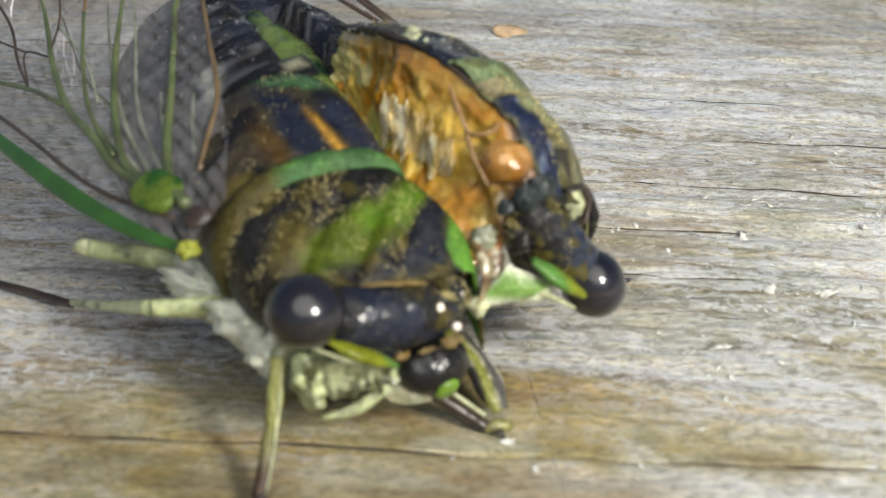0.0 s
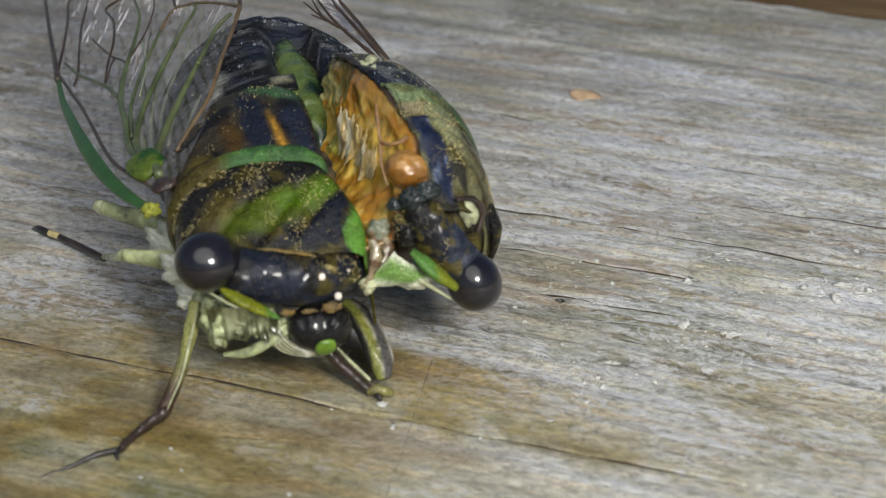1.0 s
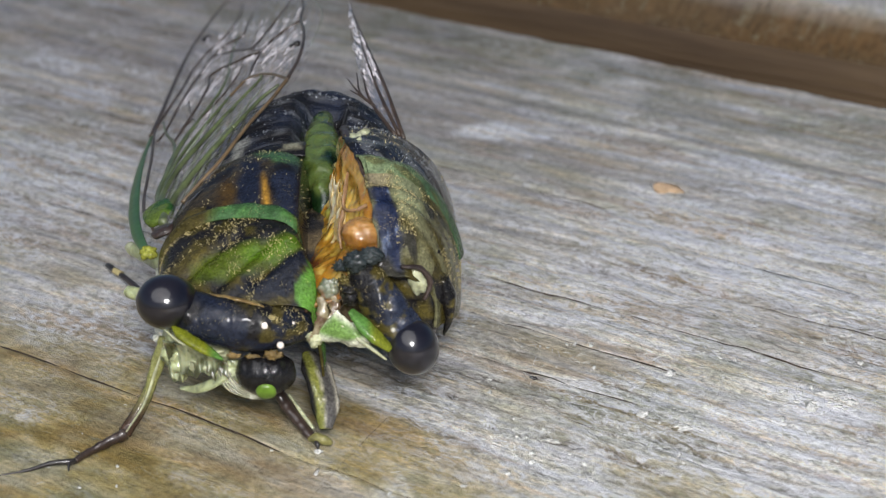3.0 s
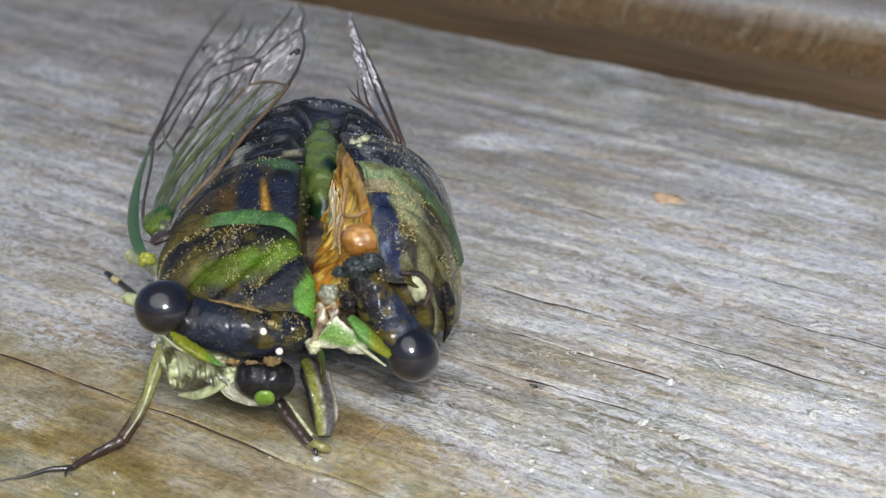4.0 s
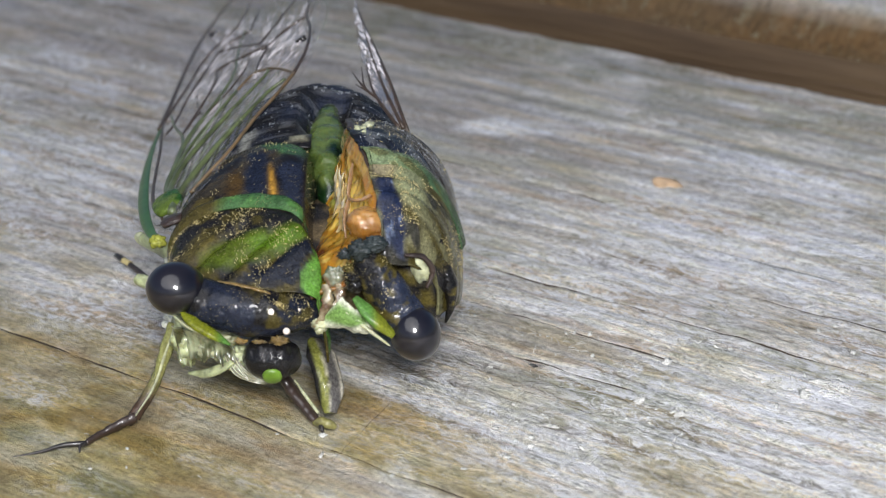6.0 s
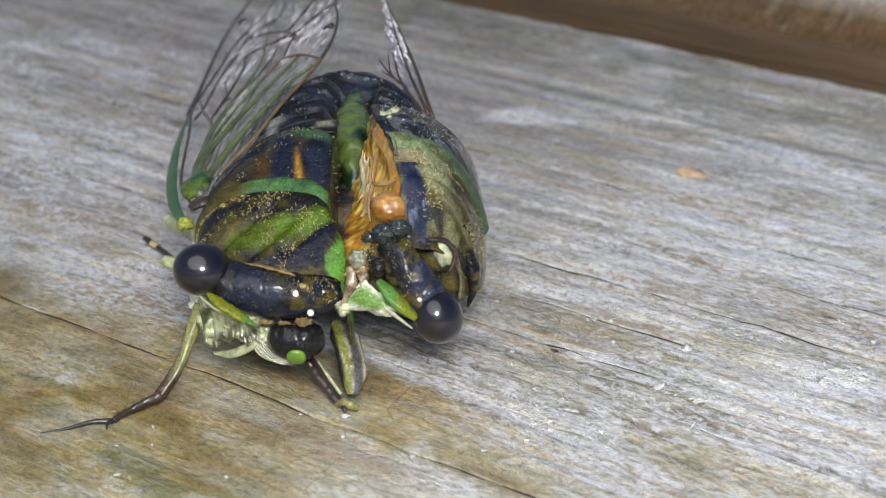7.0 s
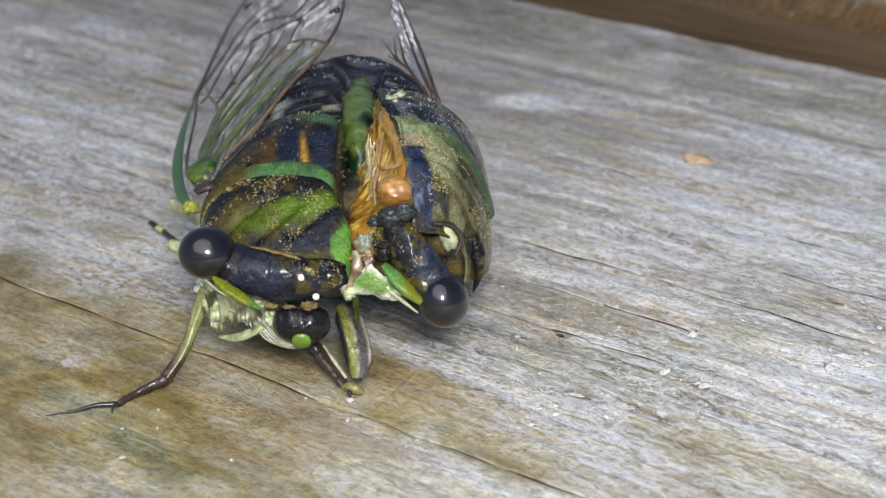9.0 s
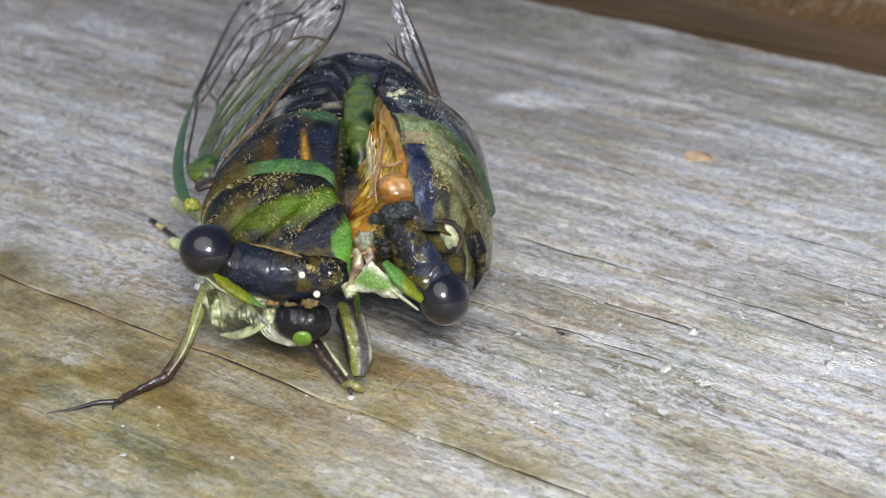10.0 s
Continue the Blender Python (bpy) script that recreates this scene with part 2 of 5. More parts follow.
def flesh_material(name, wet=0.14, sub=0.15, radius=0.4):
    f = Mat(name)
    col = f.node("Attribute", attribute_name="Col").outputs["Color"]
    v = f.coords()
    col = f.mixc(col, f.ramp(f.noise(v, 1.1, 6, 0.65), (0.3, 0.62), (0.7, 1.3)), 0.6, "MULTIPLY")
    f.set(Base_Color=col, Roughness=f.step(f.noise(v, 1.8, 4, 0.6), 0.35, 0.65, wet, wet + 0.3), Subsurface_Weight=sub, Subsurface_Radius=(radius * MM, radius * 0.5 * MM, radius * 0.2 * MM), Subsurface_Scale=1.0, Coat_Weight=1.0, Coat_Roughness=0.04)
    f.set(Normal=f.bump(f.noise(v, 1.1, 2, 0.45), 0.32, 1.0))
    return f.m


def plain_material(name, color, rough=0.4, var=0.35, scale=2.0, coat=0.0, bump=0.03, sub=0.0):
    p = Mat(name)
    v = p.coords()
    k = p.ramp(p.noise(v, scale, 5, 0.6), (0.3, 1 - var), (0.7, 1 + var))
    p.set(Base_Color=p.mixc(color, k, 1.0, "MULTIPLY"), Roughness=rough, Coat_Weight=coat, Coat_Roughness=0.1)
    if sub:
        p.set(Subsurface_Weight=sub, Subsurface_Radius=(0.3 * MM, 0.25 * MM, 0.12 * MM), Subsurface_Scale=1.0)
    p.set(Normal=p.bump(p.noise(v, scale * 3, 4, 0.6), bump, 0.6))
    return p.m


def wing_material():
    """Clear membrane with a faint smoky tint and wrinkled gloss."""
    w = Mat("wing_membrane")
    v = w.coords()
    w.set(Base_Color=(0.72, 0.68, 0.69, 1), Roughness=0.14, Specular_IOR_Level=0.5)
    ripple = w.node("TexWave", i_Vector=w.coords((1, 0.45, 1)), i_Scale=0.6, i_Distortion=5.0, i_Detail=3.0).outputs["Fac"]
    nrm = w.bump(w.math("ADD", w.math("MULTIPLY", ripple, 0.3), w.noise(v, 0.9, 3, 0.5)), 0.6, 0.8)
    w.set(Normal=nrm)
    clear = w.node("BsdfTransparent", i_Color=(0.95, 0.95, 0.94, 1))
    fres = w.node("Fresnel", i_IOR=1.45, i_Normal=nrm).outputs["Fac"]
    gloss = w.node("BsdfGlossy", i_Color=(1, 0.93, 0.93, 1), i_Roughness=0.16, i_Normal=nrm)
    m1 = w.node("MixShader", i_Fac=0.12)
    w.l.new(clear.outputs[0], m1.inputs[1])
    w.l.new(w.b.outputs[0], m1.inputs[2])
    m2 = w.node("MixShader", i_Fac=w.math("MULTIPLY", fres, 0.45))
    w.l.new(m1.outputs[0], m2.inputs[1])
    w.l.new(gloss.outputs[0], m2.inputs[2])
    w.l.new(m2.outputs[0], w.out.inputs["Surface"])
    return w.m


def eye_material():
    e = Mat("compound_eye")
    v = e.coords()
    cells = e.node("TexVoronoi", i_Vector=v, i_Scale=16.0).outputs["Distance"]
    tone = e.ramp(e.noise(v, 0.6, 3), (0.3, (0.005, 0.005, 0.009)), (0.7, (0.014, 0.012, 0.016)))
    e.set(Base_Color=tone, Roughness=0.3, Specular_IOR_Level=0.2, Coat_Weight=1.0, Coat_Roughness=0.02)
    e.set(Normal=e.bump(cells, 0.004, 0.2))
    return e.m


WOOD = wood_material()
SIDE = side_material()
SHELL = chitin_material("shell", rough=0.15, fleck=0.22, coat=0.24, pit=0.8, mottle=0.5)
GLOSSY = chitin_material("glossy_shell", rough=0.1, fleck=0.0, coat=0.4, pit=0.7, mottle=0.4)
RINGED = chitin_material("ringed_shell", rough=0.22, fleck=0.1, coat=0.3, gold=(0.45, 0.45, 0.42), pit=1.6, mottle=0.5, grain=(0.35, 3.0, 1.6))
DULL = chitin_material("dusty_shell", rough=0.2, fleck=0.35, coat=0.14, pit=1.0)
PLATE = chitin_material("smooth_shell", rough=0.24, fleck=0.0, coat=0.1, pit=0.5, mottle=0.5)
FLESH = flesh_material("wet_flesh")
MEMBRANE = wing_material()
EYE = eye_material()
GREEN = plain_material("green_vein", (0.03, 0.09, 0.013), 0.35, 0.25, 0.5, 0.3, 0.04)
LEAFY = plain_material("leaf_green_shell", (0.12, 0.22, 0.02), 0.35, 0.4, 1.5, 0.3, 0.03)
BROWN = plain_material("brown_vein", (0.055, 0.036, 0.024), 0.4, 0.5, 1.0, 0.2)
AMBER = plain_material("amber_vein", (0.13, 0.085, 0.04), 0.4, 0.4, 1.0, 0.2)
DARK = plain_material("dark_chitin", (0.02, 0.017, 0.016), 0.35, 0.5, 2.0, 0.2)
PALE = plain_material("pale_cuticle", (0.38, 0.39, 0.24), 0.45, 0.5, 2.2, 0.2, 0.12, 0.2)
WHITE = plain_material("white_wax", (0.68, 0.68, 0.56), 0.7, 0.3, 1.6, 0.1, 0.3, 0.2)
PALEVEIN = plain_material("pale_vein", (0.26, 0.29, 0.2), 0.35, 0.4, 1.0, 0.3)
STEM = plain_material("olive_vein", (0.085, 0.105, 0.042), 0.35, 0.5, 0.6, 0.3)
OLIVE = plain_material("olive_leg", (0.19, 0.175, 0.06), 0.3, 0.6, 1.8, 0.4, 0.08)
LEGDARK = plain_material("dark_leg", (0.036, 0.023, 0.018), 0.38, 0.5, 1.5, 0.2)
# near white, so each ocellus carries its lamp glint in the colour
OCELLUS = plain_material("ocellus_glint", (0.80, 0.70, 0.62), 0.06, 0.05, 2.0, 1.0, 0.0)
SHEEN = plain_material("membrane_sheen", (0.55, 0.5, 0.5), 0.12, 0.2, 2.0, 0.6, 0.0)
GLINT = plain_material("membrane_glint", (0.9, 0.84, 0.84), 0.1, 0.1, 2.0, 0.8, 0.0)
SEAM = plain_material("ochre_seam", (0.17, 0.11, 0.03), 0.35, 0.6, 3.0, 0.3, 0.15)
GOLD = plain_material("golden_hair", (0.52, 0.43, 0.19), 0.35, 0.2, 3.0, 0.3, 0.0)
SILVER = plain_material("silver_hair", (0.6, 0.62, 0.64), 0.3, 0.2, 3.0, 0.3, 0.0)
CHIP = plain_material("bleached_chip", (0.62, 0.61, 0.57), 0.85, 0.3, 4.0, 0.0, 0.15)
LEAN = plain_material("pale_green_leg", (0.34, 0.37, 0.2), 0.35, 0.75, 1.2, 0.4, 0.15, 0.3)
RUST = plain_material("rust_orange", (0.52, 0.36, 0.22), 0.8, 0.35, 1.5, 0.0, 0.08)
CRACK = plain_material("crack_dark", (0.05, 0.034, 0.022), 0.9, 0.5, 2.0, 0.0, 0.1)
GRASS = plain_material("lawn", (0.06, 0.09, 0.03), 0.9, 0.4, 0.004, 0.0, 1.0)

# ---- boards: the grain fans out from a far point, so places are (along, across) in the plan ----
FAN = np.array([357.0, -252.0])
START = math.atan2(14.4 - FAN[1], -5.2 - FAN[0])
REACH = 445.0


def board_xy(along, across):
    a = START - np.asarray(across) / REACH
    return FAN[0] + along * np.cos(a), FAN[1] + along * np.sin(a)


def to_plan(x, y):
    dx, dy = np.asarray(x, float) - FAN[0], np.asarray(y, float) - FAN[1]
    return np.hypot(dx, dy), (START - np.arctan2(dy, dx)) * REACH


EDGE = to_plan(15.8, 88.7)[1]
# (across, width, depth, along from, along to)
CRACKS = [
    (-0.25, 0.125, 0.16, 395, 620),
    (16.4, 0.13, 0.12, 437, 456),
    (12.5, 0.12, 0.12, 436, 453),
    (21.1, 0.11, 0.10, 428, 456),
    (31.0, 0.14, 0.12, 415, 447),
    (26.4, 0.08, 0.08, 425, 441),
    (24.0, 0.08, 0.08, 428, 436),
    (9.2, 0.08, 0.08, 434, 447),
    (34.5, 0.10, 0.10, 452, 490),
    (28.5, 0.11, 0.10, 465, 520),
    (14.6, 0.09, 0.10, 470, 500),
]
SCRATCH = ((-1.4, 17.4), (-5.9, 8.0))


def crack_line(k, u):
    return CRACKS[k][0] + 0.22 * vnoise(u / 14, 0 * u + 3.5 * k, 50 + k) + 0.12 * vnoise(u / 2.2, 0 * u + 3.5 * k, 60 + k)


def splits(u, s):
    """Short fine splits along the grain, where the wood has opened up."""
    n = vnoise(u / 13, s / 0.8, 201) + 0.45 * vnoise(u / 4, s / 0.4, 202)
    where = smooth(fnoise(u / 14, s / 2.6, 203, 2), -0.1, 0.4)
    return np.exp(-((n / 0.13) ** 2)) * where * smooth(s, 1, 8) * (1 - 0.8 * smooth(s, 24, 40))


def relief(u, s):
    """Height of the weathered top in millimetres."""
    drift = s + 0.5 * vnoise(u / 60, s / 15, 40)
    ring = fnoise(drift / 2.3, u / 220, 41, 2)
    z = 0.10 * ring + 0.07 * fnoise(u / 7, s / 0.9, 42, 3) + 0.05 * fnoise(u / 1.6, s / 0.55, 44, 2)
    rough_zone = smooth(s, 2, 14)
    z = z * (0.5 + 0.9 * rough_zone) + 0.10 * vnoise(u / 30, s / 18, 47) - 0.12 * splits(u, s)
    for k, (sc, wide, deep, u0, u1) in enumerate(CRACKS):
        mid = crack_line(k, u)
        gate = smooth(u, u0, u0 + 3) * (1 - smooth(u, u1 - 3, u1))
        z = z - deep * gate * np.exp(-(((s - mid) / wide) ** 2)) * (0.75 + 0.25 * vnoise(u / 6, 0 * u, 70 + k))
    return z


def ribbon(line, half, name, parent):
    """A narrow dark strip that lies in the groove of a crack."""
    u, s = to_plan(line[:, 0], line[:, 1])
    t = np.gradient(line, axis=0)
    t /= np.linalg.norm(t, axis=1, keepdims=True)
    side = np.stack([-t[:, 1], t[:, 0]], -1)
    xy = line[:, None] + (half[:, None] * np.linspace(-1, 1, 5))[..., None] * side[:, None]
    gu, gs = to_plan(xy[..., 0], xy[..., 1])
    z = relief(gu, gs) + 0.05
    v, f = sheet(np.concatenate([xy, z[..., None]], -1))
    return mesh_ob(name, v, f, CRACK, parent)


AXIS = START - EDGE / REACH
ALONG = np.array([math.cos(AXIS), math.sin(AXIS)])
ACROSS = np.array([ALONG[1], -ALONG[0]])
BROWN_AT = [(-6, 16.5, 15, 4.0, 0.9), (-13, 10, 18, 7, 0.95), (-7, 7, 9, 4.0, 0.8), (-26, 22, 12, 5, 0.8), (-1.5, 16.3, 4.5, 1.8, 1.0), (4, 26, 9, 1.6, 0.3), (14, 8, 9, 2.0, 0.6), (-28, 42, 12, 2, 0.5), (9, 23, 6, 0.8, 0.5)]
ALGAE_AT = [(-13.0, 10.8, 5.5, 2.2, 0.6), (-8, 8.0, 6, 2.0, 0.45), (9, 16, 8, 3.5, 0.45), (-2, 92, 45, 9, 0.45), (20, 66, 34, 7, 0.3), (7, 24, 6, 2, 0.5), (-22, 18, 6, 2, 0.6)]
WHITE_AT = [(7.6, 61.0, 4.6, 3.2, 1.8), (20, 17.6, 4.2, 2.2, 1.0), (22, 34, 16, 7, 0.75), (13, 19, 8, 3, 0.5), (2.5, 17.5, 3.5, 1.6, 0.6), (9, 11, 9, 2.5, 0.5), (-30, 56, 9, 3, 0.7), (24, 48, 14, 5, 0.6), (8, 32, 7, 4, 0.5), (16, 12, 14, 4, 0.55), (27, 26, 12, 7, 0.6)]


RUST_AT = [(-0.5, 15.6, 5.0, 1.5, 0.9), (-5.5, 12.2, 5.5, 1.1, 0.7), (5.5, 10.2, 6.0, 1.0, 0.45), (-11.5, 17.0, 4.5, 1.2, 0.6), (12.5, 19.2, 4.5, 0.5, 0.8), (3.5, 23.0, 5.0, 0.6, 0.8), (5.5, 31.5, 5, 0.9, 0.6), (16, 14.6, 5, 0.6, 0.6), (-20, 24.6, 4, 0.7, 0.6)]


def stains(x, y):
    """Masks of the brown, green and white patches on the board."""
    out = []
    for k, group in enumerate((BROWN_AT, ALGAE_AT, WHITE_AT, RUST_AT)):
        m = 0.0 * x
        for px, py, la, lb, amount in group:
            dx, dy = x - px, y - py
            a, b = (dx * 0.77 - dy * 0.64) / la, (dx * 0.64 + dy * 0.77) / lb
            r = np.sqrt(a * a + b * b) + 0.35 * fnoise(x * 0.25, y * 0.25, 95 + k, 3)
            m = np.maximum(m, amount * (1 - smooth(r, 0.45, 1.15)))
        out.append(m)
    return np.stack(out, -1)


def wood_colour(u, s, x, y):
    """Base colour of the weathered top and how far it is bleached and frayed."""
    brown, algae, white, rust = np.moveaxis(stains(x, y), -1, 0)
    tone = fnoise(u / 45, s / 1.7, 101, 4)
    fibre = fnoise(u / 5, s / 0.5, 111, 3)
    patch = fnoise(u / 4, s / 2.2, 121, 4)
    coarse = fnoise(u / 11, s / 2.0, 105, 4)
    c = mix((0.57, 0.535, 0.48), (0.82, 0.805, 0.77), smooth(0.5 * tone + 0.7 * coarse + 0.4 * fibre, -1.1, 0.6))
    c = mix(c, (0.88, 0.88, 0.865), 0.85 * smooth(0.6 * patch + 0.4 * fibre + 0.35 * coarse + 1.3 * white, 0.25, 0.95))
    c = mix(c, (0.50, 0.50, 0.39), 0.6 * smooth(fnoise(u / 6, s / 2.5, 141, 4), 0.1, 0.8) * (1 - 0.6 * white))
    c = mix(c, (0.45, 0.34, 0.235), 0.7 * smooth(fnoise(u / 12, s / 0.95, 131, 3) + 0.4 * patch, 0.45, 0.95))
    # greyer and darker towards the far edge, then towards the left
    c = mix(c, (0.36, 0.32, 0.30), 0.6 * smooth(fnoise(u / 80, s / 5.0, 151, 3), 0.0, 0.7) * smooth(s, 20, 34) * (1 - 0.7 * smooth(x, 2, 16)))
    c = mix(c, mix((0.30, 0.265, 0.25), (0.47, 0.44, 0.41), smooth(tone + 0.3 * coarse, -0.8, 0.8)), 0.65 * smooth(s, 24, 46) * (1 - white) * (1 - 0.75 * smooth(x, 2, 18)))
    c = mix(c, mix((0.30, 0.255, 0.235), (0.50, 0.46, 0.43), smooth(tone + 0.4 * coarse, -0.7, 0.7)), 0.25 * smooth(-x, 4, 17))
    old = 0.97 * mix(mix((0.29, 0.21, 0.055), (0.48, 0.385, 0.15), smooth(patch + 0.3 * fibre, -0.9, 0.1)), (0.58, 0.51, 0.28), smooth(patch + 0.5 * fibre, 0.1, 1.0))
    front = 0.8 * (1 - smooth(s + 1.5 * tone + 0.8 * patch - 1.3 * smooth(-x, 4, 12), -0.8, 3.5)) * (1 - smooth(x, -8, 3))
    brown = np.maximum(brown, front)
    c = mix(c, old, np.clip(brown * (0.95 + 0.15 * tone), 0, 0.97))
    c = mix(c, (0.38, 0.22, 0.08), 0.45 * brown * smooth(fnoise(u / 9, s / 1.6, 161, 3), 0.35, 0.9))
    c = mix(c, mix((0.34, 0.19, 0.07), (0.50, 0.33, 0.16), smooth(patch, -0.5, 0.6)), 0.6 * rust * smooth(coarse + 0.5 * fibre, -0.8, 0.4))
    c = mix(c, (0.12, 0.125, 0.03), 0.9 * np.clip(algae * 1.3, 0, 1) * smooth(patch + 0.4 * fnoise(u / 2, s / 1, 171, 2), -0.5, 0.5))
    c = mix(c, (0.92, 0.92, 0.94), 0.85 * smooth(white + 0.25 * patch, 0.55, 1.0))
    c = mix(c, (0.60, 0.58, 0.46), 0.65 * brown * smooth(fnoise(u / 5, s / 1.7, 181, 4), 0.1, 0.7) * (1 - algae))
    c = mix(c, (0.17, 0.14, 0.05), 0.32 * brown * smooth(fnoise(u / 4, s / 1.4, 185, 4), 0.2, 0.8))
    bands = fnoise(s / 1.9 + 0.4 * vnoise(u / 50, s / 9, 191), u / 320, 187, 2)
    c = c * (1 - 0.26 * smooth(bands, 0.0, 0.7) * smooth(s, 12, 26) * (1 - white))[..., None]
    c = mix(c, (0.12, 0.09, 0.06), 0.65 * splits(u, s))
    fray = np.clip(0.25 + 0.6 * white + 0.35 * patch, 0, 1) * (1 - 0.75 * brown) * (1 - 0.7 * algae)
    return c, np.clip(fray, 0, 1) * (1 - 0.6 * smooth(s, 24, 42))


def board(name, near, far, top, edge, thick, dense, label):
    """A straight plank with rounded long edges; near and far are across the boards, from the far edge of the first.
    The first one's mesh follows its grain, which runs at a slight angle to its edges."""
    if dense:
        us = np.r_[np.arange(-700, 400, 25.0), np.arange(400, 416, 1.0), np.arange(416, 474, 0.3), np.arange(474, 560, 0.6), np.arange(560, 1900, 25.0)]
        ss = [np.arange(-14, 34, 0.14), np.arange(34, EDGE - 3.0, 0.25)] + [c[0] + np.arange(-0.5, 0.5, 0.06) for c in CRACKS]
        ss = np.unique(np.round(np.concatenate(ss), 3))
        u, s = np.meshgrid(us, ss, indexing="ij")
        uc = np.clip(u, 380, 600)
        d = -np.tan((EDGE - s) / REACH) * uc
        first = d[:, :1]
        rows = np.linspace(0, 1, 16)[None, :-1]
        d = np.concatenate([near + edge + (first - near - edge) * rows, d], 1)
        last = d[:, -1:]
        d = np.concatenate([d, last + (far - edge - last) * np.linspace(0, 1, 6)[None, 1:]], 1)
        u = np.repeat(us[:, None], d.shape[1], 1)
    else:
        us = np.r_[np.arange(-700, 400, 25.0), np.arange(400, 560, 2.0), np.arange(560, 1900, 25.0)]
        u, d = np.meshgrid(us, np.arange(near + edge, far - edge, 0.8), indexing="ij")
    arc = np.linspace(0, np.pi / 2, 9)[1:]
    one = np.ones((len(us), 1))
    n_top = d.shape[1]
    d = np.concatenate([near * one, near + edge * (1 - np.sin(arc[::-1]))[None] * one, d, far - edge * (1 - np.sin(arc))[None] * one, far * one], 1)
    drop = np.r_[-thick, -edge * (1 - np.cos(arc[::-1])), np.zeros(n_top), -edge * (1 - np.cos(arc)), -thick]
    u = np.repeat(us[:, None], d.shape[1], 1)
    x = FAN[0] + u * ALONG[0] + d * ACROSS[0]
    y = FAN[1] + u * ALONG[1] + d * ACROSS[1]
    gu, gs = to_plan(x, y)
    calm = smooth(-drop, 0, edge * 0.9)[None]
    lift = relief(gu, gs) if dense else 0.15 * fnoise(u / 40, d / 2.0, 90, 3)
    z = top + drop[None] + lift * (1 - calm)
    verts, faces = sheet(np.stack([x, y, z], -1))
    faces = [q[::-1] for q in faces]
    if dense:
        col, fray = wood_colour(gu, gs, x, y)
        plan = np.stack([gu, gs, fray], -1).reshape(-1, 3)
    else:
        col = mix((0.40, 0.35, 0.31), (0.66, 0.64, 0.62), smooth(fnoise(u / 60, d / 2.5, 301, 3), -0.9, 0.8))
        # the rounded edge turns to the flank's brown, shade included in the colour
        col = mix(col, np.array([0.15, 0.095, 0.045]), smooth(-drop / edge + 0.05 * fnoise(u / 160, d / 2.0, 305, 2), 0.02, 0.22))
        plan = np.stack([u, d - drop[None], 0.0 * u], -1).reshape(-1, 3)
    col = col.reshape(-1, 3)
    ob = mesh_ob(name, verts, faces, WOOD, None, "", col, plan)
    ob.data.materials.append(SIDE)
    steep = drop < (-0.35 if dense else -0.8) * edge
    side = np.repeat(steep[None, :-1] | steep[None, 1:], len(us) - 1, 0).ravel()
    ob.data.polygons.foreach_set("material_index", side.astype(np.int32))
    return tagged(ob, label, "board", "", "structure")


rail = board("floor_board", -140.0, 0.0, 0.0, 2.5, 29.0, True, "weathered grey softwood board with cracks and green algae")
for k, (sc, wide, deep, u0, u1) in enumerate(CRACKS):
    run = np.arange(u0, min(u1, 560), 0.4)
    xy = np.stack(board_xy(run, crack_line(k, run)), -1)
    end = smooth(run, u0, u0 + 4) * (1 - smooth(run, u1 - 4, u1))
    ribbon(xy, wide * 0.42 * end * np.clip(0.75 + 0.8 * fnoise(run / 2.5, 0 * run, 180 + k), 0.12, 1.3), "crack", rail)
run = np.linspace(0, 1, 40)[:, None]
run = np.asarray(SCRATCH[0]) * (1 - run) + np.asarray(SCRATCH[1]) * run
run[:, 0] += 0.07 * vnoise(run[:, 1] / 1.7, 0 * run[:, 1], 199)
ribbon(run, 0.008 + 0.005 * vnoise(run[:, 1] / 0.9, 0 * run[:, 1], 198), "scratch", rail)
board("floor_board", 5.0, 145.0, 5.4, 7.0, 34.4, False, "weathered board with a brown flank beyond a dark gap")
gx, gy = np.meshgrid(np.linspace(-60000, 60000, 60), np.linspace(-60000, 60000, 60), indexing="ij")
gv, gf = sheet(np.stack([gx, gy, -29 + 0 * gx], -1))
tagged(mesh_ob("ground", gv, gf, GRASS), "dark lawn under and around the rail", "lawn", "", "structure")

# ---- the cicada ----
cicada = new("cicada")
cicada.empty_display_size = 0.005
cicada.location = (-5 * MM, 24 * MM, 0)
bpy.context.view_layer.update()
tagged(cicada, "dead green and black cicada split open on weathered wood", "insect")

BLACK = np.array([0.009, 0.0085, 0.009])
INK = np.array([0.011, 0.014, 0.025])
MOSS = np.array([0.10, 0.14, 0.011])
LIME = np.array([0.11, 0.21, 0.008])
TEAL = np.array([0.045, 0.105, 0.035])
OCHRE = np.array([0.105, 0.084, 0.02])


def part(name, vf, material, parent, label="", col=None):
    return mesh_ob(name, vf[0], vf[1], material, parent, label, col)


def tinted(vf, fn):
    """Colours of the vertices by a function of x, y, z."""
    v = np.asarray(vf[0])
    c = np.asarray(fn(v[:, 0], v[:, 1], v[:, 2]), float)
    return np.broadcast_to(c, (len(v), 3))


def rag(x, y, amp=0.25, scale=1.6, seed=11):
    return amp * fnoise(x * scale, y * scale, seed, 3)


